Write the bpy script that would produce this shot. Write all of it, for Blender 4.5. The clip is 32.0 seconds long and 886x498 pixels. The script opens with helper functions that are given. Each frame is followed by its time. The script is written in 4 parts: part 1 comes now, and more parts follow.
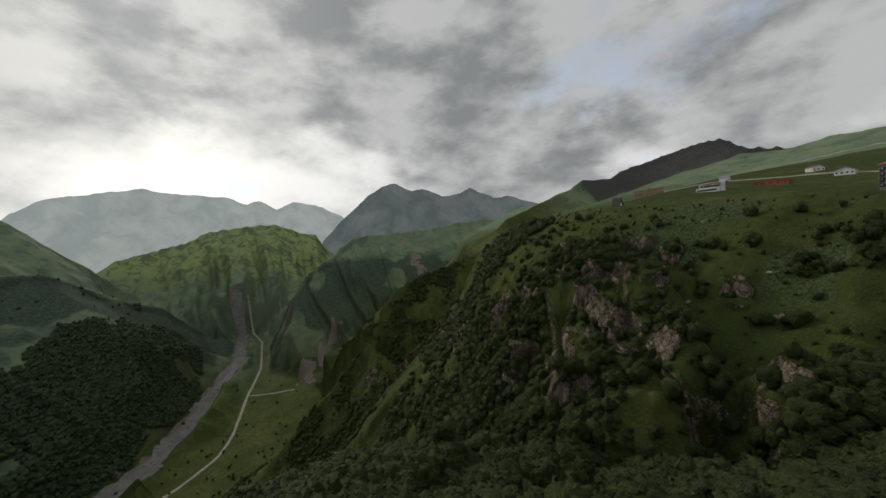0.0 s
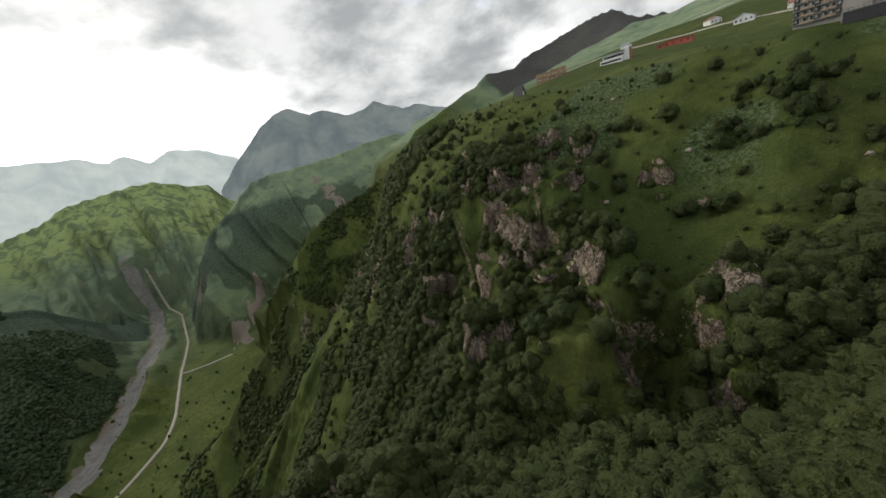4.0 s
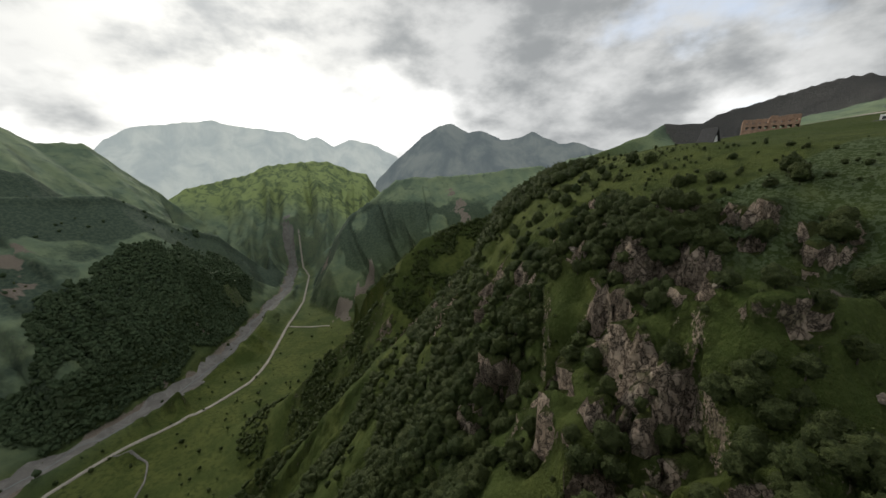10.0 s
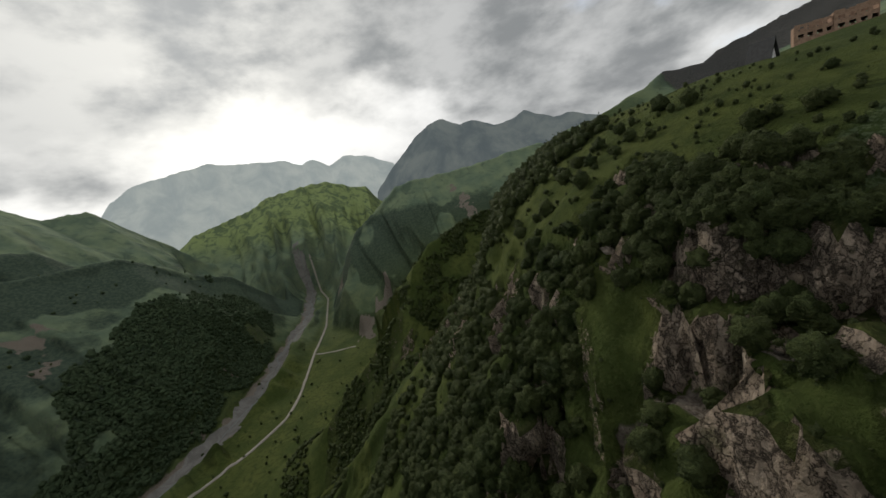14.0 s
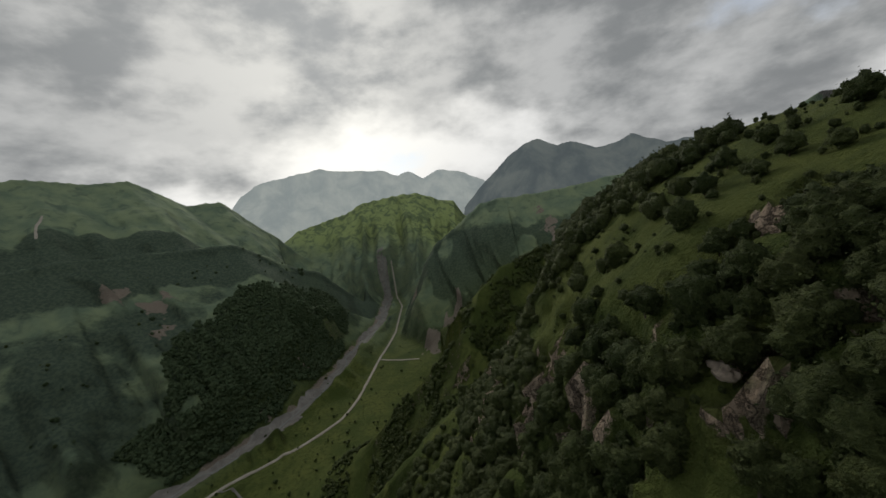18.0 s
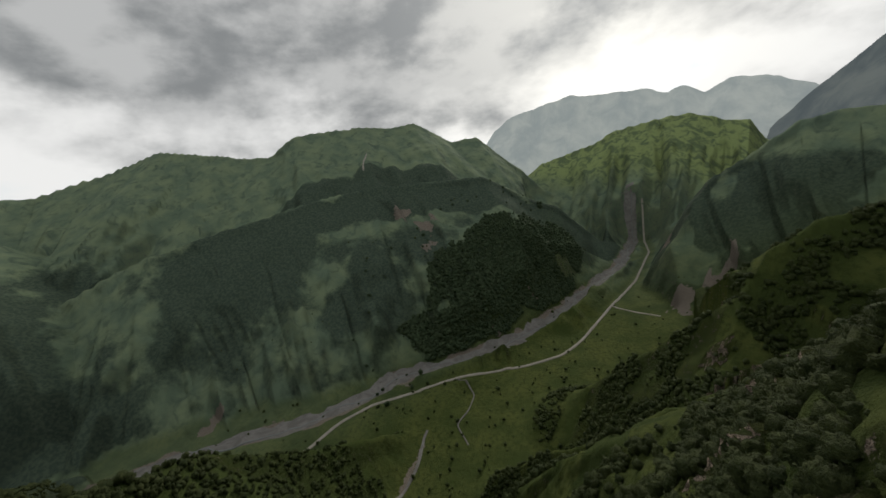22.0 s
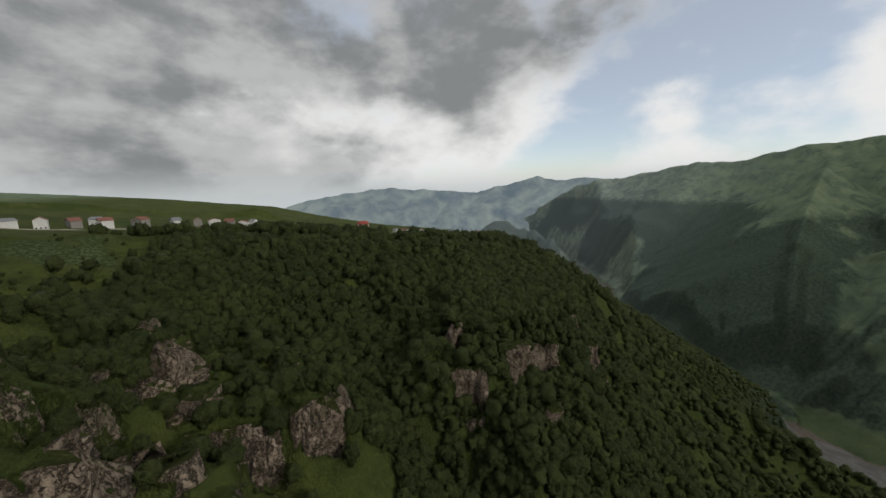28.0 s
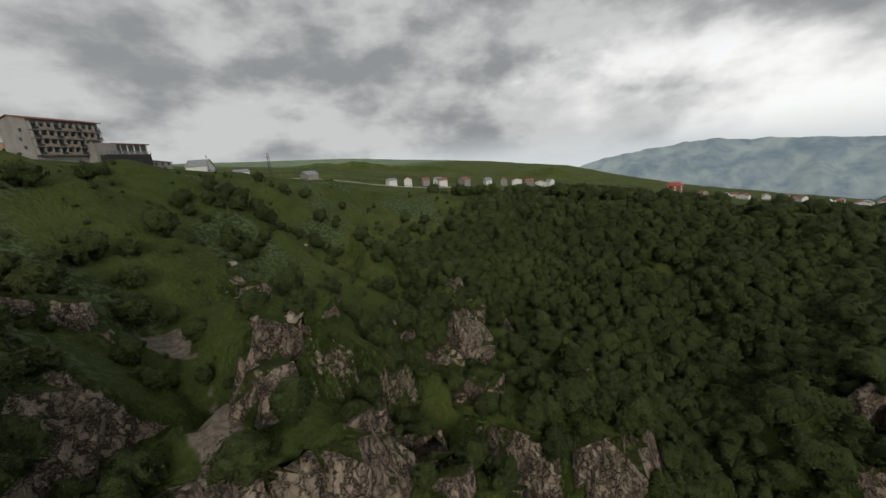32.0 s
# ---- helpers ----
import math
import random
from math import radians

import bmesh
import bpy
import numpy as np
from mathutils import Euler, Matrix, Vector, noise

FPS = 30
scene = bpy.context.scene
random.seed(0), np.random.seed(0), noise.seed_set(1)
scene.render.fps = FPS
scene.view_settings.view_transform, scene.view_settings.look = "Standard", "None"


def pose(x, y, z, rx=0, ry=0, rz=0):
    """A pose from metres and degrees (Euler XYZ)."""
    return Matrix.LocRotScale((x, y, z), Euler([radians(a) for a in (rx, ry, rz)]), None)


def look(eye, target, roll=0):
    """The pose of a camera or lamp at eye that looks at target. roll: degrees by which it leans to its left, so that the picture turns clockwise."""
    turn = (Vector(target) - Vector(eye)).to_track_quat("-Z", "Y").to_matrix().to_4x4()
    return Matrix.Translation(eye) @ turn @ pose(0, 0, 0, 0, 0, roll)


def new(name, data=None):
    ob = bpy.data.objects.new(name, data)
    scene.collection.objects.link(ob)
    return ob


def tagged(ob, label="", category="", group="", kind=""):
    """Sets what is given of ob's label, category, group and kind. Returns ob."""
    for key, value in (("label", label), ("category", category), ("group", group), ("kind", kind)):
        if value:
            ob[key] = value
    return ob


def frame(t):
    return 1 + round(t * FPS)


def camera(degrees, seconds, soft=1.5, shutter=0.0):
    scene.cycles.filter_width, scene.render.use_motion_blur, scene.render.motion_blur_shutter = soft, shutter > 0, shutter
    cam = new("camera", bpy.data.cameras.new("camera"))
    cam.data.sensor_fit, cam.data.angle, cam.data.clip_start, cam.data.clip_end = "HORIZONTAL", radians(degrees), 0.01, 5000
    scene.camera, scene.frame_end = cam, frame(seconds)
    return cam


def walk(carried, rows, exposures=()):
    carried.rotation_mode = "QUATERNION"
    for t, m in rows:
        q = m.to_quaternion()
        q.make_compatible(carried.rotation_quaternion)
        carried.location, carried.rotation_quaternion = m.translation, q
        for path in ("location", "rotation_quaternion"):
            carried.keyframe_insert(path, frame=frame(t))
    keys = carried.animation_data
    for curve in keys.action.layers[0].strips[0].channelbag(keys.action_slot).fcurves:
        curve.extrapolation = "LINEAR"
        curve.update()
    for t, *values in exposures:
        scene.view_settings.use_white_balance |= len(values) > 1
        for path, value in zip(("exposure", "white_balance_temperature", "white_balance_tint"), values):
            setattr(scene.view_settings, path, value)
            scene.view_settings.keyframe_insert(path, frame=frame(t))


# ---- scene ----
# ---------------------------------------------------------------- camera
cam = camera(102.4, 32.0)


def aim(x, y, z, yaw, pitch, roll):
    a, b = radians(yaw), radians(pitch)
    ahead = Vector((-math.sin(a) * math.cos(b), math.cos(a) * math.cos(b), math.sin(b)))
    return look((x, y, z), Vector((x, y, z)) + ahead * 10, roll)


# seconds, place in metres, yaw to the left of +y, pitch, roll
PATH = [
    (0, -70.4, -59.0, 5.7, -14.94, -3.11, -3.76),
    (0.5, -66.3, -53.0, 6.0, -20.61, -7.25, -7.76),
    (1, -62.2, -47.2, 6.3, -27.42, -10.06, -6.30),
    (1.5, -58.1, -41.7, 6.5, -30.53, -11.62, -2.70),
    (2, -53.7, -36.6, 6.6, -32.27, -11.01, -8.66),
    (2.5, -49.0, -31.8, 6.6, -27.18, -13.65, -10.18),
    (4.5, -25.9, -17.0, 4.0, -25.15, -18.31, -14.87),
    (5, -20.7, -13.0, 3.1, -27.85, -15.46, -16.38),
    (5.5, -15.6, -8.7, 2.2, -29.54, -12.60, -12.66),
    (6, -11.0, -4.5, 1.4, -27.98, -10.81, -4.71),
    (6.5, -6.5, -0.5, 0.5, -23.05, -9.66, -4.53),
    (7, -2.3, 3.9, -0.3, -19.89, -10.51, -6.52),
    (7.5, 0.6, 8.1, -0.7, -18.20, -11.99, -2.77),
    (8, 3.5, 13.0, -0.9, -13.69, -16.03, -0.70),
    (8.5, 7.2, 17.7, -0.9, -2.40, -11.19, -17.48),
    (9, 9.4, 22.8, -1.0, 2.56, -10.04, -4.40),
    (9.5, 10.9, 28.9, -0.7, -3.00, -15.90, 8.49),
    (10, 12.1, 35.0, -0.0, -5.49, -11.37, -0.57),
    (10.5, 13.9, 40.1, 0.6, 2.47, -11.30, -9.03),
    (11, 15.6, 45.8, 0.9, 11.07, -8.29, -12.03),
    (11.5, 17.5, 51.4, 1.1, 14.07, -7.51, -14.66),
    (12, 18.8, 57.5, 1.4, 7.37, -10.40, -7.65),
    (12.5, 21.0, 63.2, 1.5, 3.45, -10.21, -18.68),
    (13, 23.4, 68.7, 1.3, 5.85, -10.20, -15.04),
    (13.5, 26.1, 74.2, 0.8, -1.20, -11.48, -14.04),
    (15.5, 43.7, 103.7, -1.8, -3.84, -9.56, -9.82),
    (16, 46.4, 108.4, -2.4, -0.13, -4.79, -14.54),
    (16.5, 48.6, 113.2, -2.8, -3.74, -4.09, -12.67),
    (17, 50.7, 117.7, -3.2, -2.28, -2.61, -11.04),
    (17.5, 52.7, 122.2, -3.7, 5.46, -6.06, -7.51),
    (18, 54.6, 127.4, -4.3, 9.88, -6.77, -7.03),
    (18.5, 55.9, 132.2, -4.8, 10.87, -7.51, -7.94),
    (19, 56.4, 136.7, -5.3, 11.81, -7.44, -12.12),
    (19.5, 56.3, 141.0, -5.8, 16.12, -9.85, -7.75),
    (20, 55.8, 146.4, -6.5, 22.23, -11.39, -8.95),
    (20.5, 56.5, 152.8, -6.9, 31.29, -10.91, -11.61),
    (21, 57.2, 160.3, -7.2, 36.45, -12.12, -12.25),
    (21.5, 57.2, 168.4, -7.4, 42.37, -13.44, -3.50),
    (22, 56.7, 176.4, -7.8, 48.92, -12.12, -8.41),
    (22.5, 55.5, 184.2, -8.2, 59.31, -15.61, -2.25),
    (23, 54.3, 190.6, -8.7, 71.63, -17.16, -2.00),
    (23.5, 54.0, 194.8, -9.1, 80.50, -18.13, -5.56),
    (24, 53.8, 197.6, -9.6, 87.50, -23.07, 2.69),
    (24.5, 52.6, 199.2, -9.8, 98.40, -21.47, 0.71),
    (25, 50.9, 200.1, -9.7, 112.54, -17.92, -7.73),
    (25.5, 49.9, 200.5, -9.4, 121.64, -19.03, -3.75),
    (27.5, 45.6, 196.3, -1.0, 145.35, -10.71, -1.02),
    (28, 43.8, 191.9, -0.8, 148.41, -10.22, -1.86),
    (28.5, 42.5, 187.4, -0.7, 153.16, -10.33, -7.97),
    (29, 42.3, 183.3, -0.3, 163.43, -11.09, -9.84),
    (29.5, 41.7, 179.4, 0.1, 173.81, -10.97, -13.57),
    (30, 41.8, 174.6, 0.3, 178.98, -11.07, -13.86),
    (30.5, 42.4, 170.7, 0.1, 184.21, -8.25, -8.12),
    (31, 42.4, 166.8, -0.2, 190.82, -11.42, -8.24),
    (31.5, 43.0, 162.9, -0.4, 193.60, -13.80, -8.54),
    (32, 43.4, 159.1, -0.7, 193.48, -13.98, -5.01),
]
walk(cam, [(row[0], aim(*row[1:])) for row in PATH],
     exposures=[(0, 0.2), (2, 0.75), (4.5, 1.05), (6, 1.0), (8, 0.75), (10, 0.75), (13, 0.4), (15.5, 0.35), (18, 0.15), (21, 0.2), (22, 0.25), (24, 0.6), (25, 0.65), (28, 0.2), (30.5, 0.25), (32, 0.45)])

# ---------------------------------------------------------------- sky and sun
SUN_YAW, SUN_UP = 27.0, 24.0
sun_way = Vector((-math.sin(radians(SUN_YAW)) * math.cos(radians(SUN_UP)),
                  math.cos(radians(SUN_YAW)) * math.cos(radians(SUN_UP)), math.sin(radians(SUN_UP))))
sun_data = bpy.data.lights.new("sun", "SUN")
sun_data.energy, sun_data.angle, sun_data.color = 0.95, radians(14), (1.0, 0.93, 0.82)
sun = new("sun", sun_data)
sun.matrix_world = look(sun_way * 100, (0, 0, 0))


class Nodes:
    """Short forms for building node trees."""

    def __init__(self, tree):
        self.t = tree

    def add(self, kind, inputs=(), **props):
        n = self.t.nodes.new(kind)
        for k, v in props.items():
            setattr(n, k, v)
        for k, v in dict(inputs).items():
            self.put(n.inputs[k], v)
        return n

    def put(self, socket, v):
        if isinstance(v, bpy.types.NodeSocket):
            self.t.links.new(v, socket)
        elif isinstance(v, bpy.types.Node):
            self.t.links.new(v.outputs[0], socket)
        else:
            socket.default_value = v

    def math(self, op, a, b=0.0, c=0.0, clamp=False):
        n = self.add("ShaderNodeMath", {0: a, 1: b, 2: c}, operation=op, use_clamp=clamp)
        return n.outputs[0]

    def noise(self, vec, scale, detail=4.0, rough=0.55, warp=0.0):
        n = self.add("ShaderNodeTexNoise", {"Vector": vec, "Scale": scale, "Detail": detail, "Roughness": rough, "Distortion": warp})
        return n.outputs[0]

    def ramp(self, fac, lo, hi):
        return self.add("ShaderNodeMapRange", {0: fac, 1: lo, 2: hi, 3: 0.0, 4: 1.0}, interpolation_type="SMOOTHSTEP").outputs[0]

    def mix(self, fac, a, b, blend="MIX"):
        n = self.add("ShaderNodeMix", data_type="RGBA", blend_type=blend)
        self.put(n.inputs[0], fac)
        self.put(n.inputs[6], a)
        self.put(n.inputs[7], b)
        return n.outputs[2]


world = bpy.data.worlds.new("overcast_sky")
scene.world = world
world.use_nodes = True
W = Nodes(world.node_tree)
world.node_tree.nodes.clear()
way = W.add("ShaderNodeTexCoord").outputs["Generated"]
xyz = W.add("ShaderNodeSeparateXYZ", {0: way})
up = W.math("ADD", W.math("MAXIMUM", xyz.outputs[2], 0.0), 0.42)
flat = W.add("ShaderNodeCombineXYZ", {0: W.math("DIVIDE", xyz.outputs[0], up), 1: W.math("DIVIDE", xyz.outputs[1], up), 2: 0.0}).outputs[0]
mass = W.add("ShaderNodeMapping", {0: way, 1: (0.3, 0.7, 0.2), 3: (1.0, 1.0, 1.7)}).outputs[0]
big = W.noise(mass, 1.5, 6.0, 0.5, 0.0)
fine = W.noise(mass, 5.0, 6.0, 0.55, 0.0)
body = W.math("ADD", W.math("MULTIPLY", big, 0.72), W.math("MULTIPLY", fine, 0.28))
toward = W.add("ShaderNodeVectorMath", {0: way, 1: tuple(sun_way)}, operation="DOT_PRODUCT").outputs["Value"]
glow = W.math("POWER", W.math("MAXIMUM", toward, 0.0), 13.0)
west = W.math("MULTIPLY", W.ramp(W.math("SUBTRACT", W.math("MULTIPLY", xyz.outputs[0], -1.0), W.math("MULTIPLY", xyz.outputs[1], 0.55)), 0.8, 1.15), 0.085)
deck = W.math("MULTIPLY", W.ramp(xyz.outputs[2], 0.14, 0.36), 0.15)
south = W.math("MULTIPLY", xyz.outputs[1], -0.06)
cover = W.ramp(W.math("SUBTRACT", body, west), 0.31, 0.42)
dark = W.ramp(W.math("ADD", W.math("ADD", W.math("SUBTRACT", body, west), deck), W.math("ADD", W.math("MAXIMUM", south, 0.0), W.math("MULTIPLY", W.math("MAXIMUM", xyz.outputs[0], 0.0), 0.14))), 0.44, 0.60)
lit = W.mix(glow, (0.72, 0.72, 0.71, 1), (1.15, 1.12, 1.03, 1))
shade = W.mix(glow, (0.20, 0.21, 0.215, 1), (0.36, 0.37, 0.37, 1))
fold = W.noise(W.add("ShaderNodeMapping", {0: way, 1: (1.7, 0.2, 0.9), 3: (1.0, 1.0, 1.9)}).outputs[0], 4.2, 6.0, 0.55, 0.0)
shade = W.mix(W.ramp(fold, 0.36, 0.62), shade, W.mix(0.42, shade, lit))
cloud = W.mix(dark, lit, shade)
sky = W.add("ShaderNodeTexSky", sky_type="NISHITA", sun_disc=False, sun_elevation=radians(SUN_UP), sun_rotation=radians(-SUN_YAW), altitude=2000.0)
blue = W.mix(1.0, sky.outputs[0], (0.10, 0.10, 0.10, 1), "MULTIPLY")
veil = W.mix(0.35, blue, (0.75, 0.76, 0.76, 1))
both = W.mix(cover, veil, cloud)
low = W.ramp(xyz.outputs[2], -0.04, 0.07)
haze = W.mix(glow, (0.46, 0.49, 0.50, 1), (0.95, 0.93, 0.86, 1))
sky_all = W.mix(low, haze, both)
back = W.add("ShaderNodeBackground", {0: sky_all, 1: 1.0})
W.t.links.new(back.outputs[0], W.add("ShaderNodeOutputWorld").inputs[0])


# ---------------------------------------------------------------- materials
def material(name, rough=0.9, spec=0.2):
    m = bpy.data.materials.new(name)
    m.use_nodes = True
    n = Nodes(m.node_tree)
    b = m.node_tree.nodes["Principled BSDF"]
    b.inputs["Roughness"].default_value = rough
    b.inputs["Specular IOR Level"].default_value = spec
    return m, n, b


def relief(n, b, height, strength, distance):
    bump = n.add("ShaderNodeBump", {"Height": height, "Strength": strength, "Distance": distance})
    n.put(b.inputs["Normal"], bump.outputs[0])


def plain(name, colour, rough=0.8, vary=0.25, scale=0.6, bump=0.0, metal=0.0, spec=0.3):
    """Paint, plaster, metal and the like: two scales of stain on one base colour."""
    m, n, b = material(name, rough, spec)
    place = n.add("ShaderNodeTexCoord").outputs["Object"]
    stain = n.math("ADD", n.math("MULTIPLY", n.noise(place, scale, 5), 0.6), n.math("MULTIPLY", n.noise(place, scale * 9, 3), 0.4))
    dim = tuple(c * (1 - vary) for c in colour) + (1,)
    light = tuple(min(1, c * (1 + vary)) for c in colour) + (1,)
    n.put(b.inputs["Base Color"], n.mix(n.ramp(stain, 0.3, 0.7), dim, light))
    b.inputs["Metallic"].default_value = metal
    if bump:
        relief(n, b, stain, 0.6, bump)
    return m


def foliage(name, dark, light, dry=None):
    m, n, b = material(name, 0.75, 0.15)
    rnd = n.add("ShaderNodeObjectInfo").outputs["Random"]
    island = n.add("ShaderNodeNewGeometry").outputs["Random Per Island"]
    place = n.add("ShaderNodeNewGeometry").outputs["Position"]
    patch = n.noise(place, 0.06, 3)
    fac = n.math("ADD", n.math("MULTIPLY", island, 0.55), n.math("MULTIPLY", n.ramp(patch, 0.35, 0.65), 0.45))
    col = n.mix(fac, dark + (1,), light + (1,))
    if dry:
        col = n.mix(n.math("MULTIPLY", rnd, 0.25), col, dry + (1,))
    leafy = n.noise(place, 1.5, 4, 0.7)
    # Hollows of the leaf noise darkened in the colour, as shade between leaves.
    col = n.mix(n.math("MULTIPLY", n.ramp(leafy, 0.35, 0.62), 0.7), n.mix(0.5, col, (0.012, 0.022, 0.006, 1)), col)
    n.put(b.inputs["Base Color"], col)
    relief(n, b, leafy, 1.0, 1.4)
    return m


def terrain_material():
    """Meadow, scrub, rock, scree and gravel, told apart by how steep the ground is and by where each grows. Far ground
    has haze painted into its colour.
    """
    m, n, b = material("mountain_ground", 0.95, 0.1)
    geo = n.add("ShaderNodeNewGeometry")
    place = geo.outputs["Position"]
    steep = n.add("ShaderNodeSeparateXYZ", {0: geo.outputs["True Normal"]}).outputs[2]

    def mask(name):
        return n.add("ShaderNodeAttribute", attribute_name=name).outputs["Fac"]

    n1, n2, n3 = n.noise(place, 0.012, 6, 0.6), n.noise(place, 0.11, 5, 0.6), n.noise(place, 0.9, 4, 0.65)
    grass = n.mix(n.ramp(n1, 0.35, 0.65), (0.060, 0.086, 0.022, 1), (0.112, 0.132, 0.036, 1))
    grass = n.mix(n.ramp(n2, 0.42, 0.68), grass, (0.055, 0.076, 0.020, 1))
    grass = n.mix(n.math("MULTIPLY", n.ramp(n3, 0.45, 0.75), 0.45), grass, (0.13, 0.15, 0.05, 1))
    # Distant meadow, paler and bluer: aerial haze painted into the base colour.
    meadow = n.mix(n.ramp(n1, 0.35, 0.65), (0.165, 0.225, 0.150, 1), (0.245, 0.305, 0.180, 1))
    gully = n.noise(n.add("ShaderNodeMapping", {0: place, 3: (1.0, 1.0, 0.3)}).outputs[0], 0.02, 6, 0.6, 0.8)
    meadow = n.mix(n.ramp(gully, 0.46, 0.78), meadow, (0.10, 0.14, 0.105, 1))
    # Northern hill: the sunshine on it is put into the base colour.
    meadow = n.mix(mask("sunlit_hill"), meadow, n.mix(n.ramp(gully, 0.44, 0.6), (0.30, 0.37, 0.15, 1), (0.15, 0.20, 0.10, 1)))
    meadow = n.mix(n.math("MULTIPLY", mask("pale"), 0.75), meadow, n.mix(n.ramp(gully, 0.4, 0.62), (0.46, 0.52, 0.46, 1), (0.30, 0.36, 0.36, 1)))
    grass = n.mix(mask("far_haze"), grass, meadow)
    herb = n.mix(n.ramp(n.noise(place, 0.7, 3, 0.6, 0.5), 0.46, 0.56), (0.05, 0.075, 0.024, 1), (0.115, 0.15, 0.08, 1))
    grass = n.mix(n.math("MULTIPLY", mask("herbs"), 0.85), grass, herb)
    wood = n.mix(n.ramp(n3, 0.3, 0.7), (0.045, 0.068, 0.018, 1), (0.085, 0.11, 0.032, 1))
    # Far woods take the same painted haze, strongest to the south-west.
    wood = n.mix(mask("far_haze"), wood, n.mix(n.ramp(n2, 0.35, 0.65), (0.060, 0.088, 0.066, 1), (0.10, 0.132, 0.090, 1)))
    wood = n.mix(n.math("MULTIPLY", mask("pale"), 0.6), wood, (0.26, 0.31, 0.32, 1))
    col = n.mix(n.ramp(n.math("ADD", mask("forest"), n.math("MULTIPLY", n.math("SUBTRACT", n.noise(place, 0.035, 6, 0.65), 0.5), 0.9)), 0.2, 0.68), grass, wood)
    tall = n.add("ShaderNodeMapping", {0: place, 3: (1.0, 1.0, 0.55)}).outputs[0]
    streak = n.noise(tall, 0.16, 7, 0.7, 0.5)
    grain = n.noise(tall, 1.1, 5, 0.7)
    stone = n.mix(n.ramp(streak, 0.3, 0.7), (0.30, 0.235, 0.18, 1), (0.60, 0.49, 0.385, 1))
    stone = n.mix(n.ramp(grain, 0.42, 0.66), stone, (0.36, 0.29, 0.225, 1))
    stone = n.mix(n.math("MULTIPLY", n.ramp(n2, 0.55, 0.7), 0.7), stone, (0.085, 0.10, 0.035, 1))
    bent = n.add("ShaderNodeVectorMath", {0: n.add("ShaderNodeMapping", {0: place, 3: (1.0, 1.0, 0.45)}).outputs[0], 1: n.add("ShaderNodeVectorMath", {0: n.add("ShaderNodeTexNoise", {"Vector": place, "Scale": 0.3, "Detail": 6.0, "Roughness": 0.65}).outputs[1], 3: 6.5}, operation="SCALE").outputs[0]}, operation="ADD").outputs[0]
    big_crack = n.add("ShaderNodeTexVoronoi", {"Vector": bent, "Scale": 0.17}, feature="DISTANCE_TO_EDGE").outputs[0]
    small_crack = n.add("ShaderNodeTexVoronoi", {"Vector": bent, "Scale": 0.55}, feature="DISTANCE_TO_EDGE").outputs[0]
    tint = n.add("ShaderNodeSeparateXYZ", {0: n.add("ShaderNodeTexVoronoi", {"Vector": bent, "Scale": 0.55}).outputs["Color"]}).outputs[0]
    stone = n.mix(n.math("MULTIPLY", tint, 0.55), stone, (0.25, 0.195, 0.145, 1))
    seam = n.math("MINIMUM", n.math("ADD", n.ramp(big_crack, 0.0, 0.06), 0.10), n.math("ADD", n.ramp(small_crack, 0.0, 0.14), 0.22))
    stone = n.mix(n.ramp(seam, 0.0, 0.8), (0.07, 0.058, 0.046, 1), stone)
    # Far rock greyed in its colour for haze.
    stone = n.mix(n.math("MULTIPLY", mask("far_haze"), 0.8), stone, (0.13, 0.14, 0.14, 1))
    tilt = n.math("ADD", steep, n.math("MULTIPLY", n.math("SUBTRACT", n.noise(place, 0.3, 4, 0.6), 0.5), 0.5))
    stone = n.mix(n.math("MULTIPLY", n.ramp(tilt, 0.62, 0.78), n.math("SUBTRACT", 1.0, mask("far_haze"))), stone, n.mix(n3, (0.05, 0.07, 0.018, 1), (0.11, 0.12, 0.04, 1)))
    bare = n.math("ADD", mask("rock"), n.math("ADD", n.math("MULTIPLY", n.math("SUBTRACT", n2, 0.5), 1.3), n.math("MULTIPLY", n.math("SUBTRACT", n3, 0.5), 0.8)))
    col = n.mix(n.ramp(bare, 0.40, 0.54), col, stone)
    loose = n.mix(n.ramp(n3, 0.35, 0.65), (0.18, 0.148, 0.118, 1), (0.30, 0.26, 0.215, 1))
    col = n.mix(n.ramp(n.math("ADD", mask("scree"), n.math("MULTIPLY", n.math("SUBTRACT", n2, 0.5), 0.9)), 0.4, 0.65), col, loose)
    n.put(b.inputs["Base Color"], col)
    relief(n, b, n.math("ADD", n.math("ADD", n.math("MULTIPLY", n2, 1.2), n.math("MULTIPLY", n3, 0.55)), n.math("ADD", n.math("MULTIPLY", grain, 0.6), n.math("MULTIPLY", n.math("MULTIPLY", seam, mask("rock")), 2.2))), 0.9, 2.6)
    return m


# Far ranges: distance haze is put into the colour and lifted by a faint glow.
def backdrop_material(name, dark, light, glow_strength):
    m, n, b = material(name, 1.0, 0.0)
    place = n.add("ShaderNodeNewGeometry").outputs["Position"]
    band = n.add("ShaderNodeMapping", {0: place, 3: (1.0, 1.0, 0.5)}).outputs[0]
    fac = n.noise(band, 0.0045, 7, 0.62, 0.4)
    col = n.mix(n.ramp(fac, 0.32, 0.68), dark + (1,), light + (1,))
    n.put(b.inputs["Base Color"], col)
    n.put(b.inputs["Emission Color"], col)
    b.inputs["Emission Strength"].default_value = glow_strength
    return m


